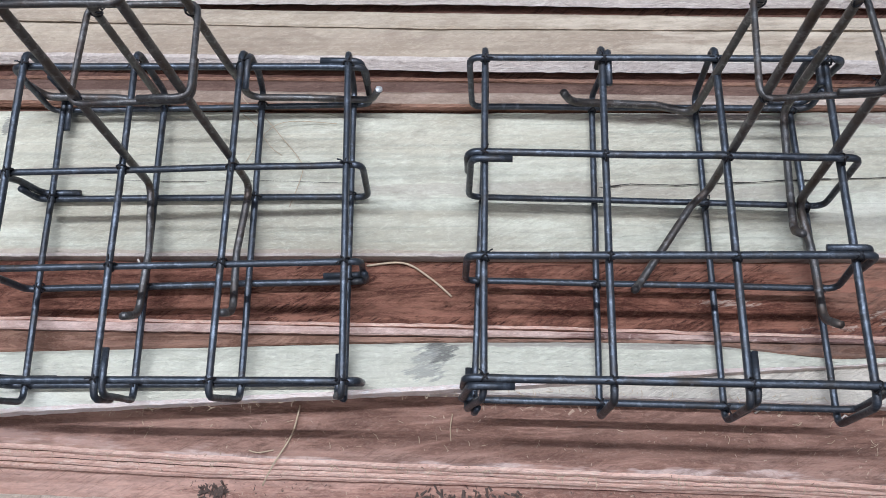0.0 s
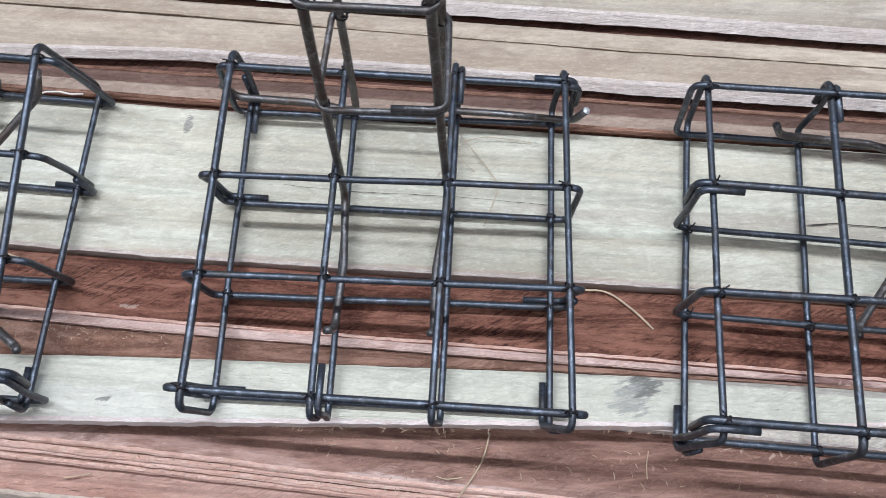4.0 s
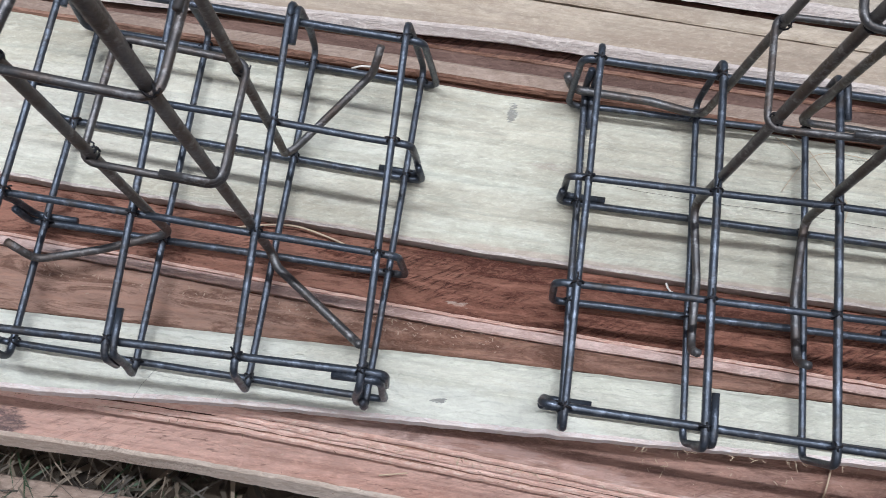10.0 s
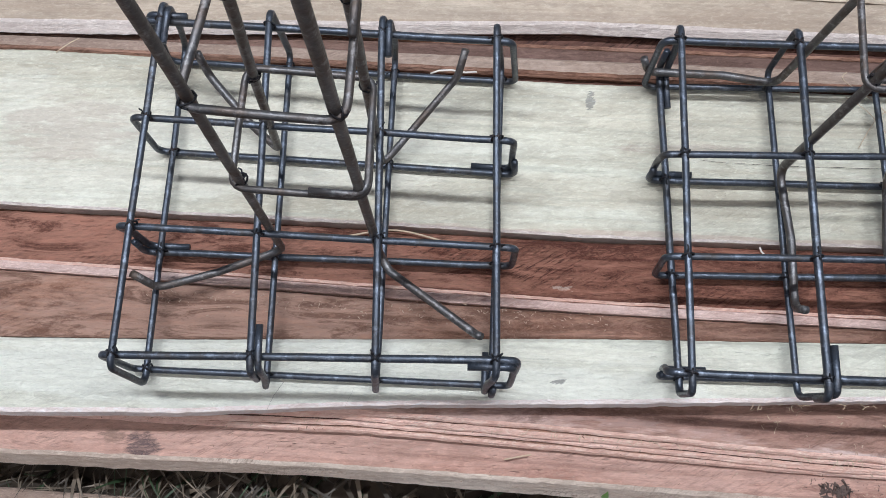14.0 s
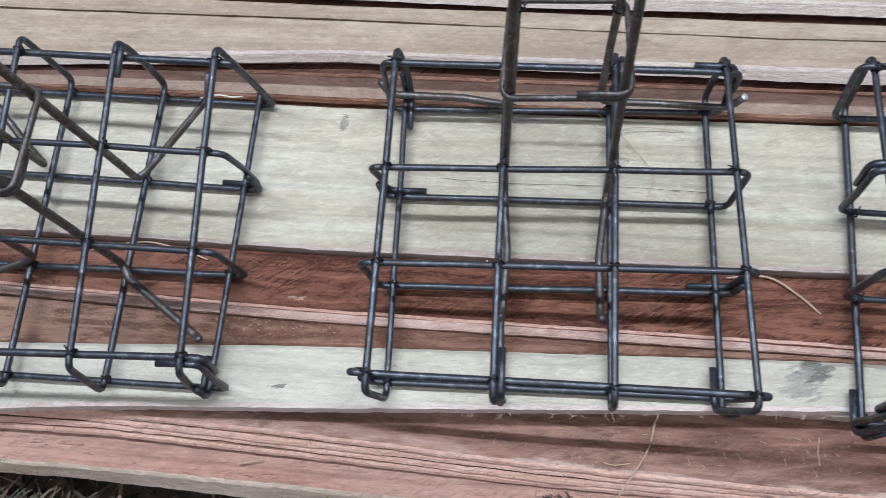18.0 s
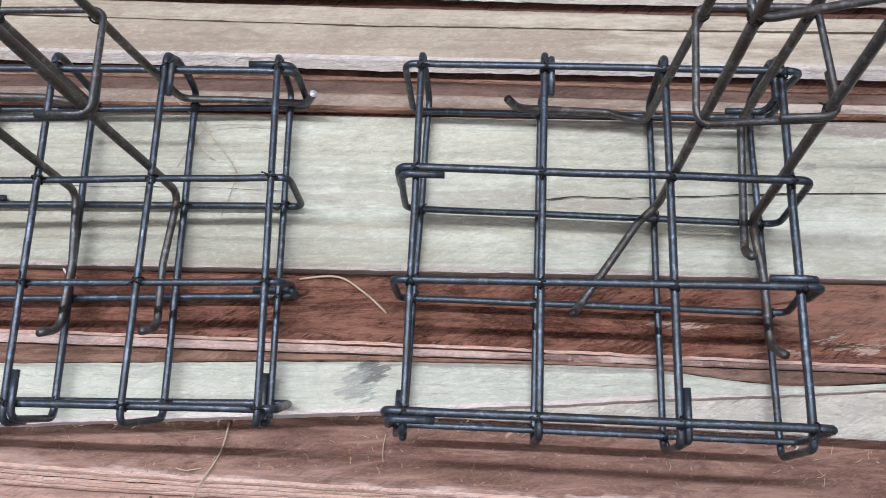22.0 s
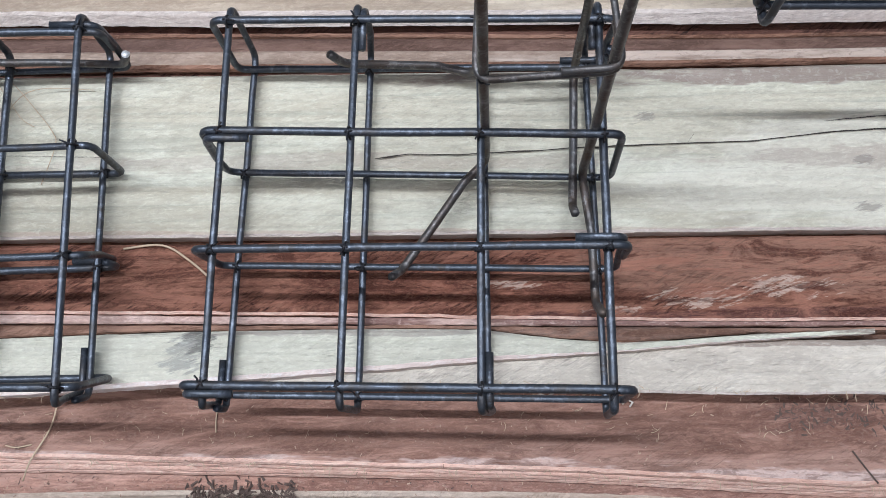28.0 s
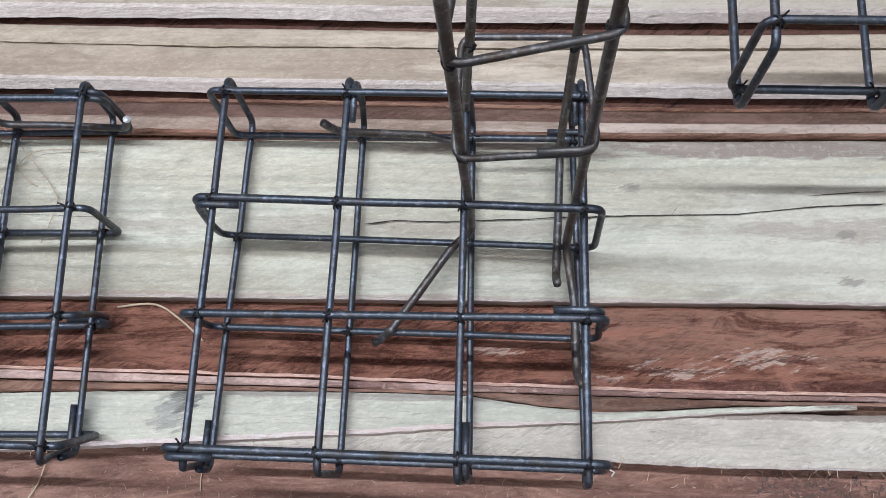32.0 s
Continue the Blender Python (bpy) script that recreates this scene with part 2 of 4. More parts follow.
BROWN = wood("red_heartwood", (0.275, 0.116, 0.073), (0.115, 0.036, 0.022), (0.34, 0.168, 0.110), (0.030, 0.009, 0.006), nicks=0.45, veins=0.9, grain_mix=0.5, flecks=0.7, saw=0.95, lines=0.55, fuzz=0.36, pits=0.6, rag=0.85,
             spots=((1.1, 0.02, 0.45, 0.07, (0.36, 0.205, 0.145), 0.55, 3), (0.955, -0.017, 0.055, 0.013, SCAR, 0.85, 26), (0.83, -0.033, 0.050, 0.011, SCAR, 0.85, 26), (0.725, -0.050, 0.035, 0.005, SCAR, 0.85, 30), (0.563, -0.013, 0.035, 0.005, SCAR, 0.75, 30),
                    (0.95, -0.055, 0.35, 0.009, (0.075, 0.03, 0.028), 0.8, 11), (-1.25, 0.01, 0.50, 0.12, (0.36, 0.185, 0.130), 0.55, 3), (-0.42, 0.01, 0.30, 0.10, (0.11, 0.032, 0.020), 0.45, 3), (-0.623, -0.025, 0.012, 0.004, SCAR, 0.85, 30)))
DARK = wood("dark_heartwood", (0.14, 0.066, 0.047), (0.066, 0.026, 0.018), (0.175, 0.094, 0.067), (0.028, 0.014, 0.010), veins=0.55, flecks=0.6, saw=0.8, lines=0.7, fuzz=0.3)
TAN = wood("brown_pink_wood", (0.33, 0.178, 0.118), (0.18, 0.084, 0.052), (0.40, 0.245, 0.178), (0.10, 0.055, 0.045), veins=0.5, saw=0.38, fuzz=0.26, rag=0.75, spots=((0.80, -0.082, 0.36, 0.022, (0.22, 0.15, 0.122), 0.75, 7), (-1.2, -0.09, 0.50, 0.12, (0.44, 0.285, 0.215), 0.6, 3), (-0.35, -0.08, 0.25, 0.06, (0.17, 0.085, 0.062), 0.4, 4)))
STEP = wood("pink_brown_wood", (0.375, 0.215, 0.160), (0.21, 0.105, 0.075), (0.46, 0.295, 0.232), (0.10, 0.058, 0.048), veins=0.45, saw=0.36, fuzz=0.28, rag=0.6,
            # dark bands near y -0.2: browner wood plus the pale plank's shade, as colour
            spots=((0.55, -0.200, 0.9, 0.05, (0.20, 0.098, 0.068), 0.6, 3), (0.95, -0.278, 0.40, 0.013, (0.70, 0.54, 0.48), 0.85, 7), (0.3, -0.260, 0.45, 0.012, (0.70, 0.54, 0.48), 0.8, 7), (-0.25, -0.252, 0.35, 0.014, (0.68, 0.52, 0.46), 0.8, 7), (-0.85, -0.225, 0.5, 0.022, (0.66, 0.47, 0.40), 0.75, 7), (1.0, -0.19, 0.10, 0.026, (0.11, 0.062, 0.052), 0.55, 18), (-0.45, -0.21, 0.3, 0.012, (0.22, 0.125, 0.10), 0.5, 11)))
LOW = wood("red_brown_wood", (0.53, 0.315, 0.24), (0.39, 0.21, 0.155), (0.58, 0.385, 0.31), (0.085, 0.045, 0.038), veins=0.45, flecks=0.8, saw=0.3, fuzz=0.3, rag=0.3,
           spots=((0.6, -0.292, 0.8, 0.020, (0.17, 0.08, 0.06), 0.75, 8), (-1.25, -0.282, 0.030, 0.020, (0.075, 0.058, 0.06), 0.85, 14), (-1.30, -0.272, 0.02, 0.01, (0.16, 0.11, 0.08), 0.6, 20)))
PINK = wood("pink_board_edge", (0.90, 0.63, 0.52), (0.80, 0.49, 0.385), (0.58, 0.33, 0.25), (0.24, 0.13, 0.105), flecks=0.3, saw=0.2, blotch=0.4)
LEDGE = wood("pale_ledge_wood", (0.76, 0.69, 0.585), (0.64, 0.57, 0.47), (0.52, 0.46, 0.385), (0.20, 0.17, 0.145), flecks=0.45, grain_mix=0.35, fuzz=0.15, nicks=0.10, relief=0.65, pits=0.30, rag=0.08,
             spots=((1.12, -0.094, 0.36, 0.006, (0.30, 0.24, 0.20), 0.85, 9),))
DULL_CREAM = wood("pinkish_beige_wood", (0.43, 0.325, 0.255), (0.33, 0.24, 0.18), (0.27, 0.185, 0.14), (0.14, 0.095, 0.075), veins=0.4, flecks=0.3, saw=0.2,
                  # paler towards the right end
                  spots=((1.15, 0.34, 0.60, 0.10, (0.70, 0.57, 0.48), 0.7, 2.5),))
SLAT = wood("pink_sawn_strip", (0.74, 0.56, 0.49), (0.60, 0.42, 0.355), (0.46, 0.29, 0.235), (0.22, 0.12, 0.095), flecks=0.3, saw=0.2, blotch=0.5,
            spots=((1.12, -0.066, 0.85, 0.03, (0.19, 0.098, 0.082), 0.85, 6),))
SAWN = wood("pale_hatched_edge", (0.66, 0.55, 0.45), (0.54, 0.43, 0.34), (0.46, 0.34, 0.265), (0.20, 0.135, 0.10), flecks=0.25, saw=0.5, lines=1.0, fuzz=0.14)
# brown wood whose tone also carries the shade inside the gap
UMBER_WOOD = wood("umber_wood", (0.21, 0.125, 0.095), (0.125, 0.068, 0.050), (0.25, 0.158, 0.122), (0.06, 0.032, 0.024), veins=0.5, flecks=0.6, saw=0.5, fuzz=0.3, rag=0.45,
                  spots=((-0.25, 0.375, 0.75, 0.02, (0.12, 0.07, 0.055), 0.75, 6),))
RIM = wood("pale_pink_sawn_rim", (0.90, 0.79, 0.73), (0.82, 0.70, 0.63), (0.72, 0.57, 0.50), (0.34, 0.22, 0.18), flecks=0.2, saw=0.15, blotch=0.3)
BEIGE = wood("sawn_beige_edge", (0.76, 0.67, 0.60), (0.65, 0.56, 0.50), (0.56, 0.46, 0.40), (0.26, 0.19, 0.16), flecks=0.3, saw=0.2, blotch=0.4)


def steel(name, base, rust, amount, rough=0.42):
    m = Nodes(name)
    v = m.noise((26, 26, 26), 5, 0.6)
    fine = m.noise((220, 220, 220), 3, 0.6)
    col = m.mix(m.ramp(v, 0.58 - amount * 0.25, 0.8 - amount * 0.2), base, rust)
    col = m.mix(m.ramp(fine, 0.45, 0.75, 0.0, 0.35), col, tuple(c * 0.55 for c in base))
    scuff = m.noise((70, 70, 70), 4, 0.7)
    col = m.mix(m.ramp(scuff, 0.54, 0.66, 0.0, 0.7), col, tuple(c * 2.3 for c in base))
    r = m.ramp(m.math("ADD", m.math("MULTIPLY", v, 0.6), m.math("MULTIPLY", fine, 0.4)), 0.3, 0.7, rough - 0.1, rough + 0.2)
    return m.done(col, r, m.bump(m.math("ADD", fine, m.math("MULTIPLY", scuff, 1.5)), 0.7, 0.0008), metal=0.72)


STEEL = steel("blue_black_steel", (0.080, 0.090, 0.108), (0.078, 0.068, 0.060), 0.35, 0.38)
DULL = steel("dull_brown_steel", (0.135, 0.130, 0.128), (0.12, 0.09, 0.072), 0.6, 0.42)
WIRE = steel("black_tie_wire", (0.03, 0.03, 0.034), (0.05, 0.035, 0.03), 0.3, 0.5)
CUT = steel("bright_cut_steel", (0.82, 0.82, 0.81), (0.74, 0.72, 0.69), 0.1, 0.6)

m = Nodes("straw")
STRAW = m.done(m.mix(m.noise((30, 30, 30)), (0.46, 0.33, 0.21), (0.60, 0.48, 0.34)), 0.7)
m = Nodes("dark_bark_debris")
DEBRIS = m.done(m.mix(m.noise((90, 90, 90)), (0.05, 0.035, 0.028), (0.16, 0.11, 0.09)), 0.9)
m = Nodes("soil")
SOIL = m.done(m.mix(m.ramp(m.noise((9, 9, 9), 6), 0.35, 0.65), (0.03, 0.022, 0.016), (0.085, 0.062, 0.042)), 0.95, m.bump(m.noise((40, 40, 40), 6), 0.8, 0.01))
m = Nodes("grass_blade")
pick = m.tree.nodes.new("ShaderNodeNewGeometry").outputs["Random Per Island"]
GRASS = m.done(m.mix(m.ramp(pick, 0.14, 0.22), (0.035, 0.062, 0.024), m.mix(m.math("POWER", pick, 2.0), (0.035, 0.028, 0.020), (0.22, 0.17, 0.12))), 0.6)
m = Nodes("clear_plastic")
m.bsdf.inputs["Transmission Weight"].default_value = 0.35
PLASTIC = m.done(m.mix(m.noise((14, 14, 14)), (0.34, 0.40, 0.47), (0.62, 0.66, 0.70)), 0.16, m.bump(m.noise((60, 45, 45), 4, 0.6, warp=1.5), 0.9, 0.006))


# ---------------------------------------------------------------- mesh helpers
def mesh_of(name, verts, faces, mats, smooth=False, face_mats=None):
    me = bpy.data.meshes.new(name)
    me.from_pydata(verts, [], faces)
    for mat in mats:
        me.materials.append(mat)
    if face_mats:
        me.polygons.foreach_set("material_index", face_mats)
    if smooth:
        me.polygons.foreach_set("use_smooth", [True] * len(me.polygons))
    me.update()
    return me


def child(name, me, parent, label=""):
    ob = new(name, me)
    ob.parent = parent
    return tagged(ob, label)


def rounded(points, radius=0.02, steps=5, closed=False):
    """A polyline with its corners rounded."""
    pts = [Vector(p) for p in points]
    out = [pts[0]]
    for a, b, c in zip(pts, pts[1:], pts[2:]):
        u, v = (a - b), (c - b)
        turn = u.angle(v, math.pi)
        if turn > math.pi - 0.05:
            out.append(b)
            continue
        cut = min(radius / math.tan(turn / 2), u.length * 0.48, v.length * 0.48)
        p, q = b + u.normalized() * cut, b + v.normalized() * cut
        for k in range(steps + 1):
            s = k / steps
            out.append(p.lerp(b, s).lerp(b.lerp(q, s), s))
    out.append(pts[-1])
    return out


def tube(path, radius, sides=8, rib=0.0):
    """Vertices and faces of a round bar along a path."""
    pts = [path[0]]
    for p in path[1:]:
        if (p - pts[-1]).length > 1e-4:
            pts.append(p)
    verts, faces = [], []
    t0 = (pts[1] - pts[0]).normalized()
    n = t0.orthogonal().normalized()
    for i, p in enumerate(pts):
        t = (pts[min(i + 1, len(pts) - 1)] - pts[max(i - 1, 0)]).normalized()
        n = (n - t * n.dot(t)).normalized()
        b = t.cross(n)
        for k in range(sides):
            a = 2 * math.pi * k / sides
            r = radius * (1 + (rib if k % (sides // 2) == 0 else 0))
            verts.append(p + (n * math.cos(a) + b * math.sin(a)) * r)
        if i:
            o = (i - 1) * sides
            faces += [(o + k, o + (k + 1) % sides, o + sides + (k + 1) % sides, o + sides + k) for k in range(sides)]
    last = (len(pts) - 1) * sides
    faces += [tuple(range(sides))[::-1], tuple(range(last, last + sides))]
    return verts, faces


def bar_mesh(name, path, radius, mat, sides=8, end_mat=None, sag=0.0012):
    long_pts = []
    for a, b in zip(path, path[1:]):
        long_pts.append(a)
        d = (b - a).length
        if d > 0.09:
            cuts = int(d / 0.05)
            for k in range(1, cuts):
                p = a.lerp(b, k / cuts)
                w = noise.noise_vector(p * 7.0) * sag
                long_pts.append(p + w)
    long_pts.append(path[-1])
    verts, faces = tube(long_pts, radius, sides, 0.10)
    fm = [0] * len(faces)
    mats = [mat]
    if end_mat:
        mats.append(end_mat)
        fm[-1] = fm[-2] = 1
    return mesh_of(name, verts, faces, mats, True, fm)


# ---------------------------------------------------------------- timber stack
def along(stations, values, x):
    return float(np.interp(x, stations, values))


def plank(label, front, back, z, thick, mat, edge=None, x0=-2.3, x1=2.1, seed=0, stations=(-1.5, -0.6, 0.1, 0.88), wave=0.003, round_off=0.004, tilt=0.0, wane=0.004, rise=None, bevel=0.6):
    """A rough-sawn plank along x whose front and back edges wander."""
    rnd = random.Random(seed)
    n, across = 300, 7
    verts, faces, fm = [], [], []
    ph = rnd.uniform(0, 100)
    for i in range(n + 1):
        x = x0 + (x1 - x0) * i / n
        f = along(stations, front, x) + wave * noise.noise((x * 1.7, ph, 0)) + 0.4 * wave * noise.noise((x * 13, ph, 3))
        b = along(stations, back, x) + wave * noise.noise((x * 1.7, ph, 9)) + 0.4 * wave * noise.noise((x * 13, ph, 13))
        b = max(b, f + 0.004)
        f += 0.0011 * noise.noise((x * 47, ph, 31)) + 0.0008 * noise.noise((x * 140, ph, 37))
        b += 0.0009 * noise.noise((x * 50, ph, 41))
        top = z + 0.0012 * noise.noise((x * 1.1, ph, 20)) + (along(stations, rise, x) if rise else 0.0)
        slope = (along(stations, wane, x) if isinstance(wane, tuple) else wane) * (1 + 0.5 * noise.noise((x * 2.1, ph, 50)))
        ring = [(f - slope * 0.3, top - thick), (f - slope + 0.0006 * noise.noise((x * 60, ph, 60)), top - thick * 0.5)]
        ring += [(f - slope * 0.1, top - round_off * bevel), (f + round_off, top)]
        for k in range(1, across):
            s = k / across
            yy = f + (b - f) * s
            ring.append((yy, top + tilt * (s - 0.5) + 0.0008 * noise.noise((x * 2.5, yy * 22, ph))))
        ring += [(b - round_off, top), (b, top - round_off), (b, top - thick)]
        verts += [(x, y, zz) for y, zz in ring]
        m_ = len(ring)
        if i:
            o = (i - 1) * m_
            for k in range(m_):
                faces.append((o + k, o + m_ + k, o + m_ + (k + 1) % m_, o + (k + 1) % m_))
                fm.append(1 if edge and k in (0, 1, 2) else 0)
    m_ = len(ring)
    faces += [tuple(range(m_)), tuple(range(n * m_, n * m_ + m_))[::-1]]
    fm += [1 if edge else 0] * 2
    me = mesh_of("plank", verts, faces, [mat] + ([edge] if edge else []), False, fm)
    return tagged(new("plank", me), label, "plank", "stacked timber planks")


EDGES = (-1.4, -0.93, -0.58, -0.24, 0.1, 0.65, 1.03)
RISE = (0.026, 0.022, 0.011, 0.0, 0.0, 0.0, 0.0)
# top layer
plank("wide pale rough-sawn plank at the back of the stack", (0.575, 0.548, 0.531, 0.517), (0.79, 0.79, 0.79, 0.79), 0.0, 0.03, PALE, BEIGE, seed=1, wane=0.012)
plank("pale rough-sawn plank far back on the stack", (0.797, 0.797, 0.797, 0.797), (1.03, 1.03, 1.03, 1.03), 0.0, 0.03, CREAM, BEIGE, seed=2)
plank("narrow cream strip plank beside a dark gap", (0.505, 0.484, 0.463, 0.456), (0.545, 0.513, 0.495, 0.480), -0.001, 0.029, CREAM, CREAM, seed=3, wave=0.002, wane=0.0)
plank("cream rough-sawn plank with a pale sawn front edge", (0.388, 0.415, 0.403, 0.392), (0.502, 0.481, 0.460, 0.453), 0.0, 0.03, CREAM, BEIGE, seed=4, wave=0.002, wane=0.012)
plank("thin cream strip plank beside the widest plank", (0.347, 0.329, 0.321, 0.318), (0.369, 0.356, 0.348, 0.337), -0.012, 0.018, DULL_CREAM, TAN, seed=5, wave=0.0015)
plank("widest pale greenish rough-sawn plank with a long crack", (0.066, 0.053, 0.056, 0.060), (0.336, 0.307, 0.301, 0.304), 0.0, 0.03, MAIN, BEIGE, seed=6, wane=0.0)
plank("pale tapering plank under the front of the steel cages", (-0.252, -0.236, -0.212, -0.195, -0.150, -0.137, -0.129, -0.119, -0.1135, -0.1065, -0.0915, -0.083), (-0.142, -0.13, -0.117, -0.101, -0.0775, -0.0755, -0.0745, -0.076, -0.087, -0.0965, -0.0835, -0.078), 0.0, 0.03,
      FRONT, RIM, seed=9, x1=1.06, wave=0.001, wane=(0.004, 0.004, 0.004, 0.004, 0.004, 0.004, 0.003, 0.002, 0.002, 0.001, 0.001, 0.001), round_off=0.006, bevel=0.25, stations=(-1.5, -1.16, -0.9, -0.6, 0.1, 0.285, 0.413, 0.53, 0.62, 0.72, 0.9, 1.06))
# second layer
plank("red-brown heartwood plank with rough dark grain", (-0.018, -0.044, -0.052, -0.064), (0.060, 0.047, 0.050, 0.054), -0.010, 0.0205, BROWN, PINK, seed=7, wane=0.0)
plank("narrow pink sawn strip beside the red heartwood plank", (-0.034, -0.060, -0.065, -0.0725), (-0.020, -0.046, -0.054, -0.066), -0.009, 0.0215, SLAT, SLAT, seed=26, wave=0.001, wane=0.0)
plank("pinkish brown plank strip beside the red heartwood plank", (-0.140, -0.128, -0.115, -0.099, -0.0755, -0.0725, -0.0745, -0.085, -0.0945, -0.0815, -0.0785), (-0.036, -0.046, -0.055, -0.062, -0.067, -0.0695, -0.0705, -0.0715, -0.0725, -0.0745, -0.0745), -0.012, 0.0185, TAN, TAN, seed=8, wave=0.0005, wane=0.0,
      stations=(-1.5, -1.16, -0.9, -0.6, 0.1, 0.413, 0.53, 0.62, 0.72, 0.9, 1.08))
plank("brown plank under the red heartwood plank", (-0.20, -0.16, -0.088, -0.088), (0.115, 0.095, 0.10, 0.105), -0.031, 0.028, TAN, TAN, seed=29, wave=0.001)
plank("pale plank with a rough dark lower edge", (-0.14, -0.14, -0.151, -0.164), (-0.09, -0.09, -0.09, -0.09), -0.014, 0.045, LEDGE, BEIGE, seed=10, x0=-0.06, wane=-0.006)
plank("dark brown plank beneath a narrow gap", (0.125, 0.105, 0.11, 0.115), (0.371, 0.357, 0.349, 0.337), -0.031, 0.028, DARK, TAN, seed=12)
plank("narrow tan plank in the gap behind the widest plank", (0.3725, 0.3585, 0.3505, 0.3385), (0.402, 0.387, 0.379, 0.364), -0.0315, 0.0275, UMBER_WOOD, DARK, seed=27, wave=0.0015, wane=0.0)
plank("dark brown plank in the gap behind the widest plank", (0.4045, 0.3895, 0.3815, 0.3665), (0.64, 0.64, 0.64, 0.64), -0.034, 0.025, DARK, TAN, seed=13)
plank("brown plank under the back of the stack", (0.645, 0.645, 0.645, 0.645), (1.02, 1.02, 1.02, 1.02), -0.031, 0.028, TAN, TAN, seed=14)
# third layer and the stepped front edges
plank("pinkish brown plank along the front of the stack", (-0.222, -0.220, -0.231, -0.246, -0.253, -0.266, -0.284), (0.05,) * 7, -0.06, 0.010, STEP, PINK, seed=15, rise=RISE, round_off=0.0045, bevel=0.3, stations=EDGES, wane=0.0035)
plank("thin pink-edged board in the stepped front", (-0.230, -0.2265, -0.239, -0.253, -0.259, -0.272, -0.290), (0.03,) * 7, -0.0705, 0.008, TAN, PINK, seed=16, rise=RISE, round_off=0.0045, bevel=0.3, stations=EDGES, wane=0.0035)
plank("thin brown board in the stepped front", (-0.239, -0.2355, -0.247, -0.261, -0.266, -0.277, -0.295), (0.03,) * 7, -0.079, 0.008, DARK, PINK, seed=17, rise=RISE, round_off=0.0045, bevel=0.3, stations=EDGES, wane=0.0035)
plank("thin pinkish board low in the stepped front", (-0.248, -0.2455, -0.257, -0.268, -0.272, -0.282, -0.300), (0.03,) * 7, -0.0875, 0.0115, TAN, PINK, seed=28, rise=RISE, round_off=0.0045, bevel=0.3, stations=EDGES, wane=0.0035)
plank("brown plank in the middle of the stack", (0.055,) * 4, (0.53,) * 4, -0.06, 0.039, TAN, TAN, seed=18)
plank("brown plank low at the back of the stack", (0.54,) * 4, (1.0,) * 4, -0.06, 0.039, TAN, TAN, seed=19)
plank("lower red-brown plank with a wide pale sawn edge", (-0.305, -0.301, -0.304, -0.312, -0.303, -0.305, -0.318), (0.01,) * 7, -0.0995, 0.061, LOW, SAWN, seed=20, rise=tuple(0.7 * r for r in RISE), round_off=0.005, stations=EDGES, wane=(0.012, 0.015, 0.020, 0.026, 0.028, 0.028, 0.028))
plank("brown plank low inside the stack", (0.03,) * 4, (0.51,) * 4, -0.0995, 0.0605, TAN, TAN, seed=22)
plank("brown plank low at the rear of the stack", (0.53,) * 4, (0.99,) * 4, -0.0995, 0.0605, TAN, TAN, seed=23)
plank("loose brown plank lying on the ground before the stack", (-0.60,) * 4, (-0.360, -0.372, -0.416, -0.466), -0.175, 0.03, DULL_CREAM, CREAM, seed=24, x0=-2.4, x1=-1.0)
def block(x0, x1, y0, y1, z0, z1, label):
    v = [(x, y, z) for x in (x0, x1) for y, z in ((y0, z0), (y1, z0), (y1, z1), (y0, z1))]
    me = mesh_of("timber_block", v, [(0, 1, 2, 3), (7, 6, 5, 4), (0, 4, 5, 1), (1, 5, 6, 2), (2, 6, 7, 3), (3, 7, 4, 0)], [TAN])
    tagged(new("timber_block", me), label, "timber block", "timber blocks under the raised cage")


block(0.84, 1.40, 0.57, 0.72, 0.001, 0.121, "squared brown timber block lying on the pale planks")
block(0.83, 1.39, 0.58, 0.70, 0.1215, 0.240, "squared brown timber block under a raised steel cage")
for bx in (-1.9, -0.9, 0.2, 1.5):
    v = [(bx + dx, y, zz) for dx in (-0.04, 0.04) for y, zz in ((-0.26, -0.24), (0.95, -0.24), (0.95, -0.161), (-0.26, -0.161))]
    me = mesh_of("bearer", v, [(0, 1, 2, 3), (7, 6, 5, 4), (0, 4, 5, 1), (1, 5, 6, 2), (2, 6, 7, 3), (3, 7, 4, 0)], [TAN])
    tagged(new("bearer", me), "square timber bearer under the plank stack", "bearer", "bearers under the stack")


# ---------------------------------------------------------------- ground
def ground_sheet():
    verts, faces = [], []
    xs = [-300, -60, -12, -4] + [-2.5 + 0.1 * i for i in range(51)] + [4, 12, 60, 300]
    ys = [-300, -60, -12, -4] + [-1.5 + 0.1 * i for i in range(31)] + [4, 12, 60, 300]
    for x in xs:
        for y in ys:
            verts.append((x, y, -0.225 + (0.012 * noise.noise((x * 4, y * 4, 1)) if abs(x) < 3 and abs(y) < 3 else 0)))
    k = len(ys)
    for i in range(len(xs) - 1):
        for j in range(k - 1):
            faces.append((i * k + j, (i + 1) * k + j, (i + 1) * k + j + 1, i * k + j + 1))
    tagged(new("ground", mesh_of("ground", verts, faces, [SOIL], True)), "dark soil with grass and straw", "ground", kind="structure")


ground_sheet()


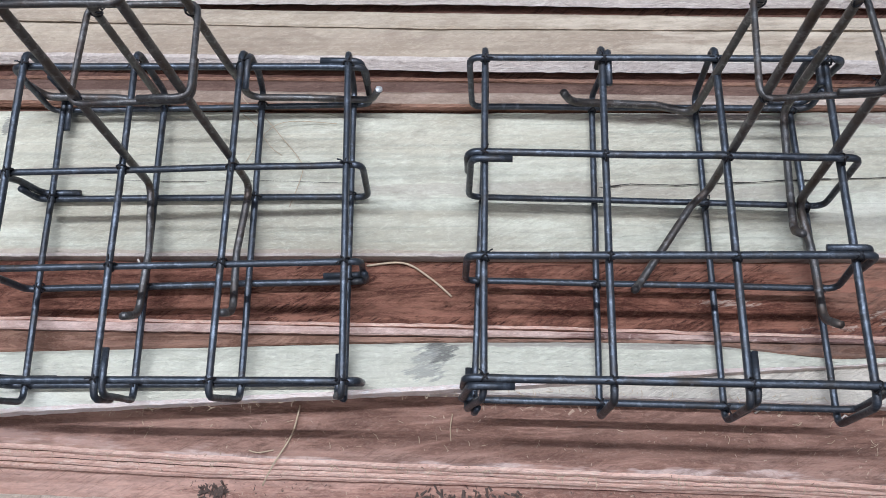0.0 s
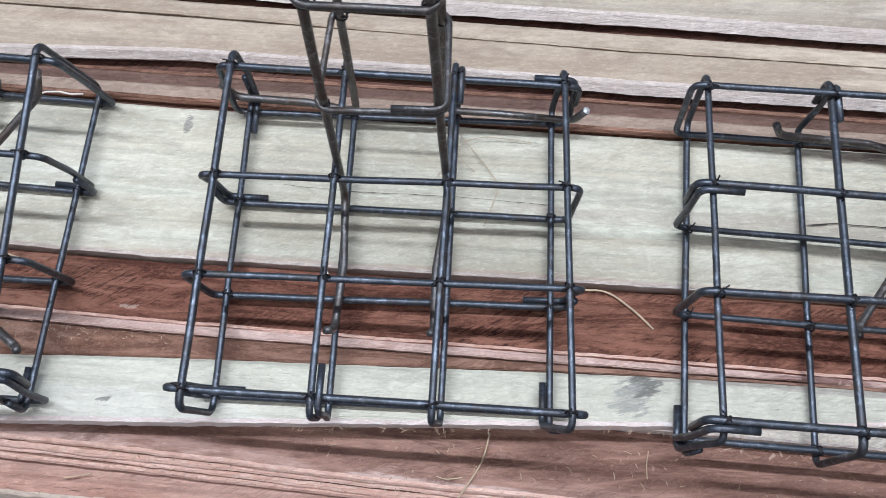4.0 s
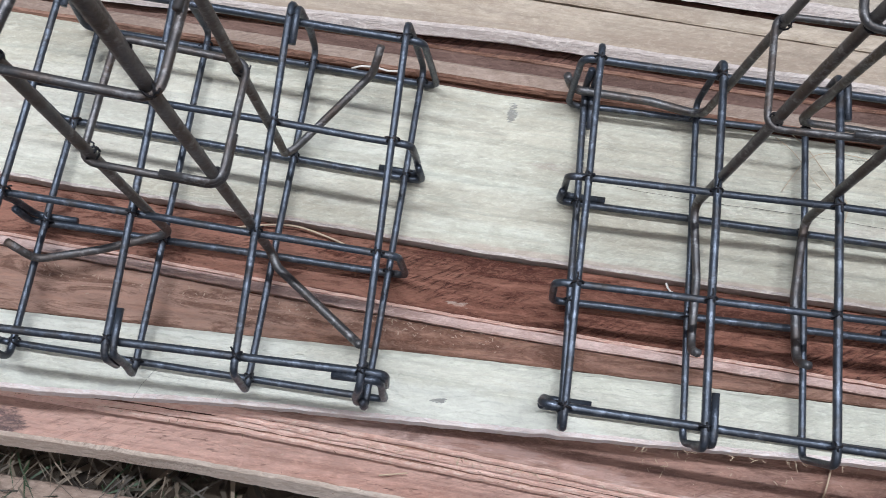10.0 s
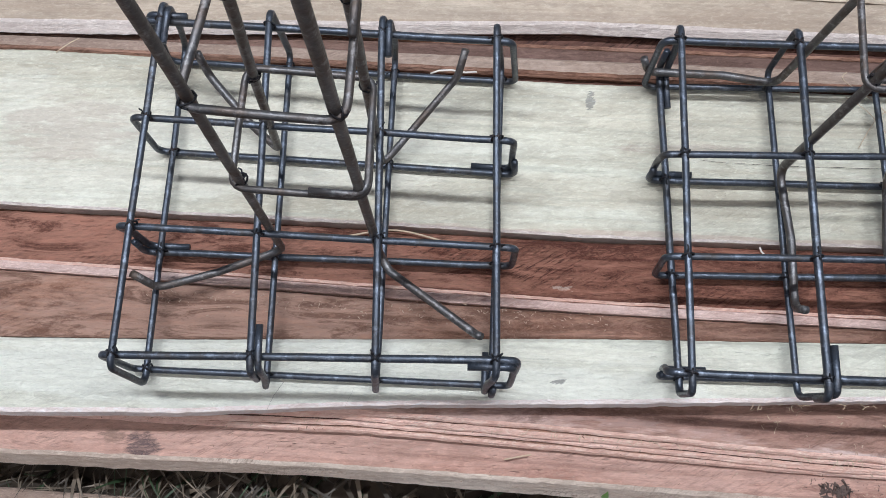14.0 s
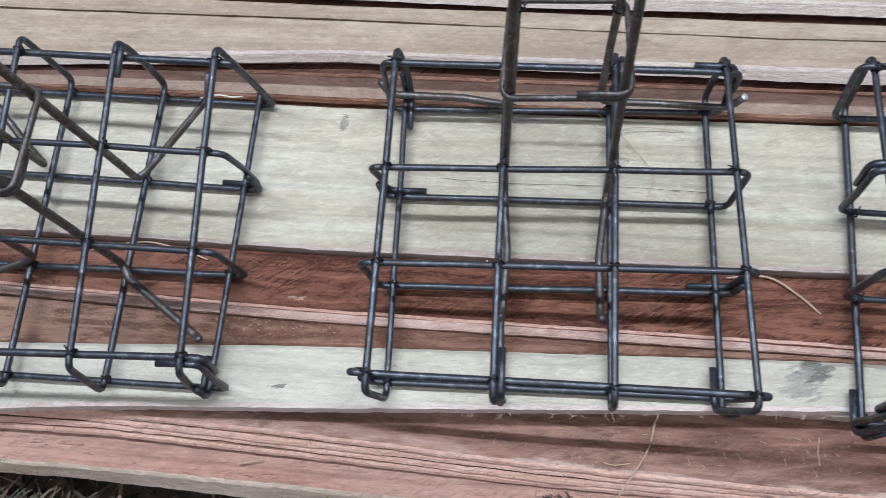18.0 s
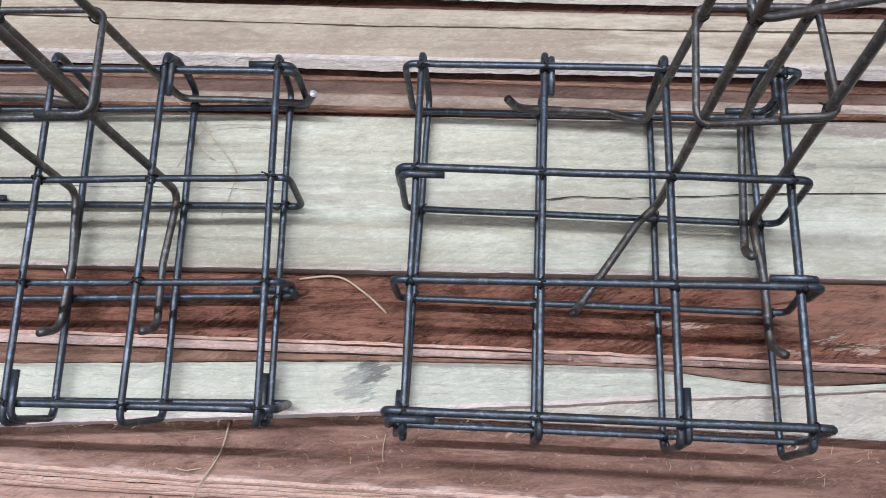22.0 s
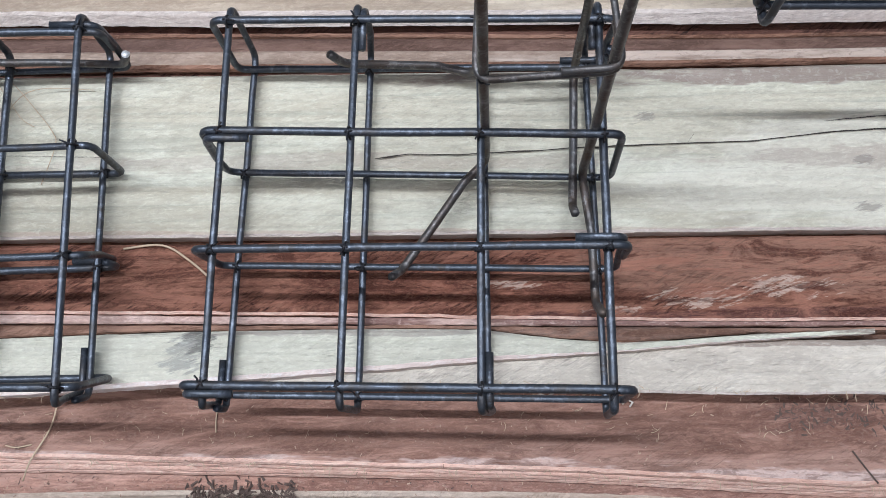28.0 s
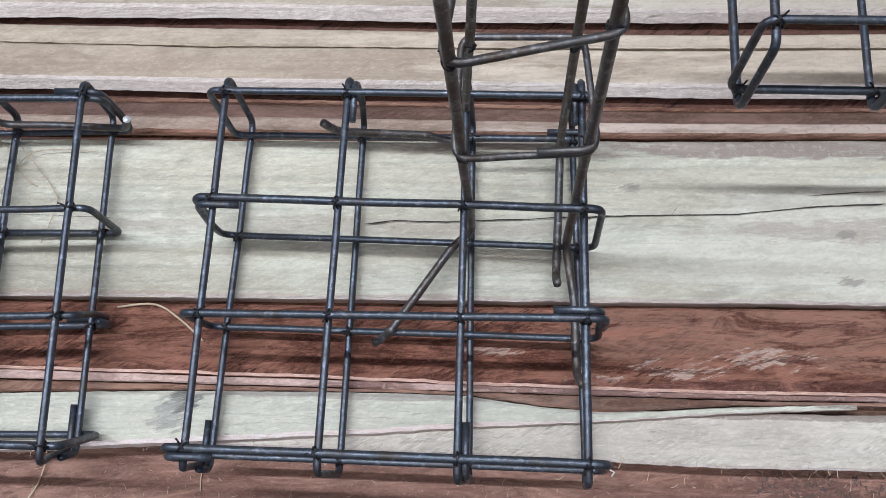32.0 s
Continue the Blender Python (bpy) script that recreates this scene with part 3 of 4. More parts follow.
def grass_patch():
    rnd = random.Random(5)
    verts, faces = [], []
    for _ in range(7000):
        x, y = rnd.uniform(-2.3, 1.6), rnd.uniform(-0.62, -0.28)
        if -0.98 < x < -0.43 and (y < -0.34 or rnd.random() < 0.6):
            continue
        a, h, w = rnd.gauss(-1.2, 1.0), rnd.uniform(0.03, 0.11), rnd.choice((0.0012, 0.0018, 0.0028, 0.0045, 0.006))
        lean = rnd.uniform(0.2, 1.6)
        s, c = math.sin(a), math.cos(a)
        if y + s * h * lean > -0.345 and h > 0.05:
            h = 0.05
        o = len(verts)
        for k in range(4):
            q = k / 3
            r, zz = h * lean * q * q, max(h * q * (1 - 0.25 * lean * q), 0.001)
            ww = w * (1 - q) + 0.0003
            verts.append((x + c * r - s * ww, y + s * r + c * ww, -0.225 + zz))
            verts.append((x + c * r + s * ww, y + s * r - c * ww, -0.225 + zz))
        faces += [(o + 2 * k, o + 2 * k + 1, o + 2 * k + 3, o + 2 * k + 2) for k in range(3)]
    tagged(new("grass", mesh_of("grass", verts, faces, [GRASS])), "green and dry grass blades before the timber stack", "grass", kind="stuff")


grass_patch()


# ---------------------------------------------------------------- litter on the stack
def ribbon(points, width, z, mat, name, label, category, seed):
    """A ragged dark split in a plank face: a thin sliver that follows points (x, y)."""
    rnd = random.Random(seed)
    pts, xs = [Vector((x, y, 0)) for x, y in points], []
    for a, b in zip(pts, pts[1:]):
        n = max(2, int((b - a).length / 0.012))
        xs += [a.lerp(b, k / n) for k in range(n)]
    xs.append(pts[-1])
    verts, faces = [], []
    for k, p in enumerate(xs):
        w = width * (0.25 + 0.75 * abs(noise.noise((p.x * 31, seed, 1)))) * (0.15 if k in (0, len(xs) - 1) else 1)
        y = p.y + 0.002 * noise.noise((p.x * 25, seed, 4))
        verts += [(p.x, y - w, z), (p.x, y + w, z + 0.0003)]
        if k:
            faces.append((2 * k - 2, 2 * k - 1, 2 * k + 1, 2 * k))
    return tagged(new(name, mesh_of(name, verts, faces, [mat])), label, category)


def stem(points, radius, label, lift=0.0, mat=None):
    """A bent straw or dry stalk that lies on the planks."""
    pts = [Vector((x, y, z)) for x, y, z in points]
    path = [pts[0]]
    for i in range(len(pts) - 1):
        a, b = pts[i], pts[i + 1]
        p0, p3 = pts[max(i - 1, 0)], pts[min(i + 2, len(pts) - 1)]
        for k in range(1, 6):
            t = k / 5
            path.append(0.5 * ((2 * a) + (b - p0) * t + (2 * p0 - 5 * a + 4 * b - p3) * t * t + (3 * a - p0 - 3 * b + p3) * t ** 3))
    v, f = tube(path, radius, 5)
    return tagged(new("straw", mesh_of("straw", v, f, [mat or STRAW], True)), label, "straw", "straws on the stack")


m = Nodes("dark_split")
SPLIT = m.done(m.mix(m.noise((60, 60, 60)), (0.02, 0.016, 0.013), (0.07, 0.055, 0.045)), 0.95)
ribbon(((0.38, 0.169), (0.43, 0.175), (0.50, 0.174), (0.60, 0.178), (0.69, 0.183), (0.83, 0.187), (0.92, 0.189), (0.98, 0.196), (1.05, 0.203), (1.13, 0.206)), 0.0024, 0.0026, SPLIT, "crack", "long dark crack in the widest pale plank", "crack", 1)
ribbon(((1.02, 0.2175), (1.07, 0.222), (1.13, 0.225)), 0.0015, 0.0026, SPLIT, "crack", "short dark crack beside the long one", "crack", 2)
ribbon(((0.826, 0.1865), (0.829, 0.193), (0.836, 0.201)), 0.0009, 0.003, SPLIT, "crack", "tiny cross crack in the pale plank", "crack", 3)
ribbon(((-0.42, 0.182), (-0.30, 0.178), (-0.15, 0.18), (0.0, 0.176)), 0.0007, 0.0024, SPLIT, "crack", "hair crack in the widest pale plank", "crack", 4)
ribbon(((-1.022, -0.184), (-1.036, -0.206), (-1.045, -0.229)), 0.0008, 0.0024, SPLIT, "crack", "hair crack across the pale front plank", "crack", 5)
ribbon(((-0.922, -0.19), (-0.932, -0.215)), 0.0007, 0.0024, SPLIT, "crack", "short hair crack across the pale front plank", "crack", 6)
stem(((0.021, 0.042, -0.007), (0.078, 0.046, -0.004), (0.119, 0.023, -0.005), (0.153, -0.006, -0.008)), 0.0018, "curved tan straw on the red-brown plank")
stem(((-0.076, -0.166, -0.052), (-0.086, -0.209, -0.055), (-0.111, -0.253, -0.057), (-0.129, -0.283, -0.075)), 0.0013, "thin straw hanging over the stepped front")
stem(((-0.112, -0.232, -0.0575), (-0.135, -0.236, -0.0575), (-0.150, -0.233, -0.0575)), 0.0010, "short straw on the pinkish plank")
stem(((-0.189, 0.340, 0.004), (-0.195, 0.325, 0.006), (-0.153, 0.285, 0.012), (-0.126, 0.255, 0.008), (-0.094, 0.216, 0.006), (-0.087, 0.193, 0.006), (-0.104, 0.135, 0.003)), 0.0007, "fine dry grass wisp inside a steel cage")
stem(((-0.194, 0.298, 0.003), (-0.167, 0.272, 0.010), (-0.141, 0.236, 0.010), (-0.123, 0.224, 0.003)), 0.0006, "fine dry grass wisp inside a steel cage")
stem(((-0.181, 0.212, 0.003), (-0.150, 0.262, 0.010), (-0.112, 0.280, 0.012), (-0.038, 0.280, 0.004)), 0.0006, "fine dry grass wisp inside a steel cage")
stem(((-0.976, 0.034, -0.006), (-0.889, 0.050, 0.001), (-0.827, 0.042, -0.001), (-0.778, 0.028, -0.006)), 0.0016, "curved brown straw on the red-brown plank")
stem(((-1.46, 0.330, 0.003), (-1.44, 0.345, 0.006), (-1.425, 0.357, 0.004)), 0.0010, "short grey straw on the pale plank")
stem(((-0.70, -0.2745, -0.0805), (-0.66, -0.265, -0.0795)), 0.0012, "short tan straw on a board edge")
stem(((-1.335, -0.262, -0.097), (-1.315, -0.278, -0.097)), 0.0014, "short tan straw on the low plank")
stem(((0.155, -0.175, -0.0575), (0.152, -0.195, -0.0575), (0.153, -0.215, -0.0575)), 0.0009, "thin brown stalk on the pinkish plank")
stem(((1.04, -0.240, -0.0575), (1.055, -0.262, -0.0575), (1.07, -0.283, -0.057)), 0.0012, "thin dark stalk on the pinkish plank", mat=DEBRIS)


def chips(name, label, category, count, box, z, size, mat, seed, flat=0.35):
    """Many tiny splinters scattered over a plank."""
    rnd = random.Random(seed)
    verts, faces = [], []
    for _ in range(count):
        x, y = rnd.uniform(box[0], box[1]), rnd.gauss((box[2] + box[3]) / 2, (box[3] - box[2]) / 4)
        a, l = rnd.uniform(0, 6.28), size * rnd.uniform(0.4, 1.6)
        w, h = l * rnd.uniform(0.15, 0.5), l * flat * rnd.uniform(0.3, 1)
        c, s = math.cos(a), math.sin(a)
        o = len(verts)
        for px, py, pz in ((-l, -w, 0), (l, -w * 0.6, 0), (l, w * 0.6, 0), (-l, w, 0), (0, 0, h)):
            verts.append((x + c * px - s * py, y + s * px + c * py, z + pz))
        faces += [(o, o + 1, o + 4), (o + 1, o + 2, o + 4), (o + 2, o + 3, o + 4), (o + 3, o, o + 4), (o + 3, o + 2, o + 1, o)]
    tagged(new(name, mesh_of(name, verts, faces, [mat])), label, category, kind="stuff")


m = Nodes("fresh_sawdust")
DUST = m.done(m.mix(m.tree.nodes.new("ShaderNodeNewGeometry").outputs["Random Per Island"], (0.52, 0.38, 0.28), (0.25, 0.14, 0.10)), 0.9)
chips("sawdust", "pale sawdust specks on the pinkish brown plank", "sawdust", 420, (-1.25, -0.55, -0.090, -0.046), -0.0115, 0.0016, DUST, 31)
chips("sawdust", "sawdust and splinters on the front steps of the stack", "sawdust", 700, (-1.4, 1.2, -0.30, -0.17), -0.0595, 0.0016, DUST, 32)
chips("sawdust", "sawdust on the low red-brown plank", "sawdust", 500, (-1.45, 1.1, -0.315, -0.265), -0.0993, 0.0015, DUST, 33)
chips("sawdust", "dark crumbs on the low red-brown plank", "crumbs", 240, (-1.0, 1.1, -0.298, -0.27), -0.0993, 0.0014, DEBRIS, 34)
chips("sawdust", "torn splinters along the pale plank edge", "splinters", 120, (0.2, 1.2, -0.172, -0.155), -0.0600, 0.0035, DUST, 35)
chips("sawdust", "dark crumbs on the pinkish plank", "crumbs", 160, (0.94, 1.12, -0.215, -0.165), -0.0595, 0.0028, DEBRIS, 36)
chips("bark_litter", "dark bark crumbs in a hollow of the front edge", "bark", 260, (0.10, 0.26, -0.325, -0.285), -0.0990, 0.0045, DEBRIS, 37, 0.9)
chips("bark_litter", "dark bark crumbs at the front edge", "bark", 60, (-0.23, -0.19, -0.302, -0.28), -0.0990, 0.0045, DEBRIS, 38, 0.9)


def fibres(label, count, x0, x1, line, z, seed, spread=0.004):
    """Torn wood fibres that curl out along a sawn edge. line: (x, y) stations of the edge."""
    rnd = random.Random(seed)
    verts, faces = [], []
    xs, ys = [p[0] for p in line], [p[1] for p in line]
    for _ in range(count):
        x = x0 + (x1 - x0) * rnd.random()
        if noise.noise((x * 11, seed, 2)) < rnd.uniform(-0.6, 0.25):
            continue
        y = along(xs, ys, x) + rnd.uniform(-spread, 0.75 * spread)
        a, l, bend, w = rnd.uniform(-2.9, -0.2), rnd.uniform(0.004, 0.014), rnd.uniform(-1.6, 1.6), rnd.uniform(0.0002, 0.00045)
        o = len(verts)
        px, py, pz = x, y, z + rnd.uniform(0.0, 0.002)
        for k in range(5):
            c, d = math.cos(a + bend * k / 4), math.sin(a + bend * k / 4)
            verts += [(px + d * w, py - c * w, pz), (px - d * w, py + c * w, pz + 0.0003)]
            px, py, pz = px + c * l / 4, py + d * l / 4, pz + rnd.uniform(-0.0006, 0.0012)
            if k:
                faces.append((o + 2 * k - 2, o + 2 * k - 1, o + 2 * k + 1, o + 2 * k))
    tagged(new("wood_fibres", mesh_of("wood_fibres", verts, faces, [STRAW])), label, "wood fibres", kind="stuff")


fibres("torn pale fibres along the edge of the pale planks", 170, -0.40, 1.15, ((-0.4, -0.186), (0.1, -0.152), (0.30, -0.143), (0.65, -0.149), (1.15, -0.166)), -0.012, 51)
fibres("torn fibres on the face of the pinkish plank", 130, -0.45, 1.10, ((-0.45, -0.205), (1.1, -0.185)), -0.0585, 52, 0.03)
fibres("torn fibres along the stepped board edges", 300, -1.35, 1.10, ((-1.35, -0.226), (-0.93, -0.222), (-0.58, -0.234), (-0.24, -0.249), (0.1, -0.256), (0.65, -0.269), (1.03, -0.287)), -0.058, 53)


def shaving(points, z, label):
    """A curled white wood shaving."""
    path = [Vector((x, y, z + h)) for x, y, h in points]
    v, f = tube(path, 0.0016, 6)
    m_ = Nodes("white_shaving")
    mat = m_.done((0.72, 0.66, 0.58), 0.8)
    tagged(new("shaving", mesh_of("shaving", v, f, [mat], True)), label, "wood shaving")


shaving(((0.605, -0.168, 0.003), (0.612, -0.162, 0.010), (0.622, -0.166, 0.008), (0.632, -0.161, 0.004)), -0.060, "curled white wood shaving on the front plank")
shaving(((0.728, -0.176, 0.003), (0.734, -0.170, 0.008), (0.742, -0.174, 0.006), (0.738, -0.180, 0.003)), -0.060, "small white wood shaving on the front plank")
shaving(((-0.842, 0.314, 0.003), (-0.828, 0.319, 0.005), (-0.808, 0.321, 0.004), (-0.786, 0.317, 0.005), (-0.768, 0.320, 0.003)), 0.0, "strip of white bark on the edge of the widest plank")
shaving(((-0.336, 0.049, 0.004), (-0.333, 0.043, 0.002), (-0.327, 0.038, 0.000), (-0.317, 0.036, -0.001)), -0.006, "small pale wood sliver on the red-brown plank")


def leaf(x, y, z, label):
    verts = [(x, y, z), (x - 0.006, y + 0.006, z + 0.018), (x + 0.005, y + 0.005, z + 0.02), (x + 0.001, y + 0.014, z + 0.042), (x, y + 0.005, z + 0.021)]
    m_ = Nodes("leaf_green")
    mat = m_.done((0.16, 0.30, 0.04), 0.5)
    tagged(new("grass_tip", mesh_of("grass_tip", verts, [(0, 4, 1), (0, 2, 4), (1, 4, 3), (4, 2, 3)], [mat])), label, "leaf")


leaf(-1.013, -0.368, -0.222, "yellow-green leaf among dry grass before the stack")
leaf(-0.551, -0.325, -0.1, "bright green grass tip poking past the low plank")


def sheet():
    """A crumpled clear plastic sheet on the ground."""
    verts, faces, n = [], [], 36
    for i in range(n + 1):
        for j in range(n + 1):
            x, y = -1.0 + 0.55 * i / n, -0.66 + 0.318 * j / n
            y -= (0.6 * (x + 0.70) ** 2 - 0.01 * noise.noise((x * 9, 3, 1))) * (j / n)
            h = 0.016 * (1 - abs(noise.noise((x * 26, y * 26, 5))) * 2) + 0.010 * abs(noise.noise((x * 55, y * 48, 8))) + 0.018 * abs(noise.noise((x * 7, y * 9, 2)))
            verts.append((x, y, -0.196 + h))
    for i in range(n):
        for j in range(n):
            o = i * (n + 1) + j
            faces.append((o, o + n + 1, o + n + 2, o + 1))
    tagged(new("plastic_sheet", mesh_of("plastic_sheet", verts, faces, [PLASTIC], True)), "crumpled clear plastic sheet lying on the grass", "plastic sheet")


sheet()


# ---------------------------------------------------------------- steel cages
R_BAR, R_COL, R_STIR = 0.0049, 0.0058, 0.0042


def tie_mesh():
    verts, faces = [], []
    for turn in (0.785, -0.785):
        path = []
        for k in range(13):
            a = 2 * math.pi * k / 12
            p = Vector((0.0078 * math.cos(a), 0, 0.0105 * math.sin(a)))
            p.rotate(Euler((0, 0, turn)))
            path.append(p + Vector((0, 0, 0.0002 * k)))
        v, f = tube(path, 0.0015, 5)
        o = len(verts)
        verts += v
        faces += [tuple(i + o for i in q) for q in f]
    v, f = tube([Vector((0.003, 0.002, 0.0085)), Vector((0.006, 0.004, 0.0115)), Vector((0.0095, 0.007, 0.0105))], 0.0012, 5)
    o = len(verts)
    verts += v
    faces += [tuple(i + o for i in q) for q in f]
    return mesh_of("wire_tie", verts, faces, [WIRE], True)


TIE = tie_mesh()


class Cage:
    """A foundation cage: crossing bent bars that make a flat box between a lower and an upper four-sided outline.
    u runs along the cross bars, v from front to back, both in metres; w from 0 (low) to 1 (top)."""

    def __init__(self, label, low, top, fu, fv, x_over, seed, rows=None, cols=None):
        self.low, self.top = [Vector(p) for p in low], [Vector(p) for p in top]
        self.o = sum(self.low, Vector()) / 4
        self.o.z = 0.0
        self.wide = (self.low[1] - self.low[0]).length
        self.deep = (self.low[2] - self.low[0]).length
        self.high = 0.12
        self.us = [0.0, fu[0] * self.wide, fu[1] * self.wide, self.wide]
        self.vs = [self.deep, fv[0] * self.deep, fv[1] * self.deep, 0.0]
        self.x_over = x_over
        still = ((0.0, 0.0),) * 4
        self.rows, self.cols = rows or (still, still), cols or (still, still)
        self.rnd = random.Random(seed)
        self.base = new("rebar_cage")
        self.base.location = self.o
        tagged(self.base, label, "rebar cage", "rebar cages on the timber stack")

    def at(self, u, v, w):
        u, v = u / self.wide, v / self.deep
        low, top = ((c[0] * (1 - u) + c[1] * u) * (1 - v) + (c[2] * (1 - u) + c[3] * u) * v for c in (self.low, self.top))
        return low.lerp(top, w) - self.o

    def skew(self, table, k, s, w):
        """How far bar k lies off its even place, at s (0 to 1) along it and level w."""
        (a, b), (c, d) = table[0][k], table[1][k]
        w = min(max(w, 0.0), 1.0)
        return (a * (1 - s) + b * s) * (1 - w) + (c * (1 - s) + d * s) * w

    def on_cross(self, j, u, off, w):
        return self.at(u, self.vs[j] + off + self.skew(self.rows, j, u / self.wide, w), w)

    def on_run(self, i, off, v, w):
        return self.at(self.us[i] + off + self.skew(self.cols, i, v / self.deep, w), v, w)

    def knot(self, i, j, w):
        u, v = self.us[i], self.vs[j]
        return self.at(u + self.skew(self.cols, i, v / self.deep, w), v + self.skew(self.rows, j, u / self.wide, w), w)

    def bar(self, name, path, radius=R_BAR, mat=None, bend=0.017, end=None, label=""):
        me = bar_mesh(name, rounded(path, bend), radius, mat or STEEL, 8, end)
        return child(name, me, self.base, label)

    def tie(self, p, turn=0.0):
        ob = child("wire_tie", TIE, self.base)
        ob.matrix_basis = pose(*p, self.rnd.uniform(-12, 12), self.rnd.uniform(-12, 12), self.rnd.uniform(0, 360)) if not turn else pose(*p, 90, 0, turn)
        return ob

    def cross(self, j, tail, over=0.024, h=1.0, drop=0.0, ends=(0.0, 0.0), lay=0):
        """A hoop that runs along u. tail: which end (-1 or 1) and level (1 top, 0 bottom) the loose end lies at."""
        d = R_BAR if self.x_over else -R_BAR
        l, r = self.us[0] - over - ends[0], self.us[-1] + over + ends[1]
        top, low = h + d / self.high, drop + (d + 0.000) / self.high
        side, level = tail
        a, b = (l, r) if side < 0 else (r, l)
        s = 1 if side < 0 else -1
        z1, z2 = (top, low) if level else (low, top)
        off = 0.0098 * (self.rnd.choice((-1, 1)) if not lay else lay)
        at = functools.partial(self.on_cross, j)
        path = [at(a + s * 0.064, off, z1), at(a + s * 0.004, off, z1), at(a + s * 0.002, off * 0.9, z2 * 0.5 + z1 * 0.5), at(a, 0.0, z2), at(b, 0.0, z2), at(b, 0.0, z1), at(a - s * 0.002, 0.0, z1), at(a - s * 0.001, 0.0, z1 + (z2 - z1) * 0.42)]
        self.bar("cross_bar", path)

    def run(self, i, tail, over=0.022, h=1.0, drop=0.0, ends=(0.0, 0.0), lay=0):
        """A hoop that runs along v. tail: which end (-1 front, 1 back) and level."""
        d = -R_BAR if self.x_over else R_BAR
        l, r = self.vs[-1] - over - ends[0], self.vs[0] + over + ends[1]
        top, low = h + d / self.high, drop + d / self.high
        side, level = tail
        a, b = (l, r) if side < 0 else (r, l)
        s = 1 if side < 0 else -1
        z1, z2 = (top, low) if level else (low, top)
        off = 0.0098 * (lay or (-1 if i == 3 else 1))
        at = functools.partial(self.on_run, i)
        path = [at(off, a + s * 0.064, z1), at(off, a + s * 0.004, z1), at(off * 0.9, a + s * 0.002, z2 * 0.5 + z1 * 0.5), at(0.0, a, z2), at(0.0, b, z2), at(0.0, b, z1), at(0.0, a - s * 0.002, z1), at(0.0, a - s * 0.001, z1 + (z2 - z1) * 0.42)]
        self.bar("long_bar", path)

    def column(self, bars, feet, stirrups, height, bright=(), mat=None):
        """Four upright bars with bent feet, tied by square stirrups.
        bars: x, y at 0.14 m, and the shift along x and y for each metre of height."""
        mat = mat or DULL
        lines = []
        for n, ((x, y, dx, dy), foot) in enumerate(zip(bars, feet)):
            lean = Vector((dx, dy, 1.0))
            p = Vector((x, y, 0.14)) - self.o
            p = p - lean * p.z
            lines.append((p, lean))
            q = [p + lean * (height - self.rnd.uniform(0, 0.02)), p + lean * 0.036]
            q += [Vector(f) - self.o for f in foot]
            q.reverse()
            self.bar("column_bar", q, R_COL, mat, 0.024, CUT if n in bright else None, "brown-black upright bar with a bent foot")
        for k, z in enumerate(stirrups):
            spots = [p + lean * z for p, lean in lines]
            c = sum(spots, Vector()) / 4
            pts = []
            for q in spots:
                out = q - c
                out.z = 0
                pts.append(q + out.normalized() * (R_COL + R_STIR) * 1.25 + Vector((0, 0, self.rnd.uniform(-0.005, 0.005))))
            k0 = (k + 1) % 4
            ring = [pts[(k0 + k1) % 4] for k1 in range(4)]
            up = Vector((0, 0, 0.0085))
            path = [ring[0].lerp(ring[3], 0.42) + up, ring[0] + up, ring[1] + up * 0.6, ring[2] + up * 0.3, ring[3], ring[0] - up * 0.05, ring[0].lerp(ring[1], 0.42)]
            self.bar("stirrup", path, R_STIR, mat, 0.018, None, "square steel stirrup tied round the column bars")
            for q in spots:
                ob = child("wire_tie", TIE, self.base)
                ob.matrix_basis = pose(*q, self.rnd.uniform(60, 120), self.rnd.uniform(-20, 20), self.rnd.uniform(0, 360)) @ Matrix.Scale(0.88, 4)

    def ties(self):
        for i in range(4):
            for j in range(4):
                self.tie(self.knot(i, j, 1.0))
                if (i * 3 + j * 5) % 4 != 0:
                    self.tie(self.knot(i, j, 0.0))


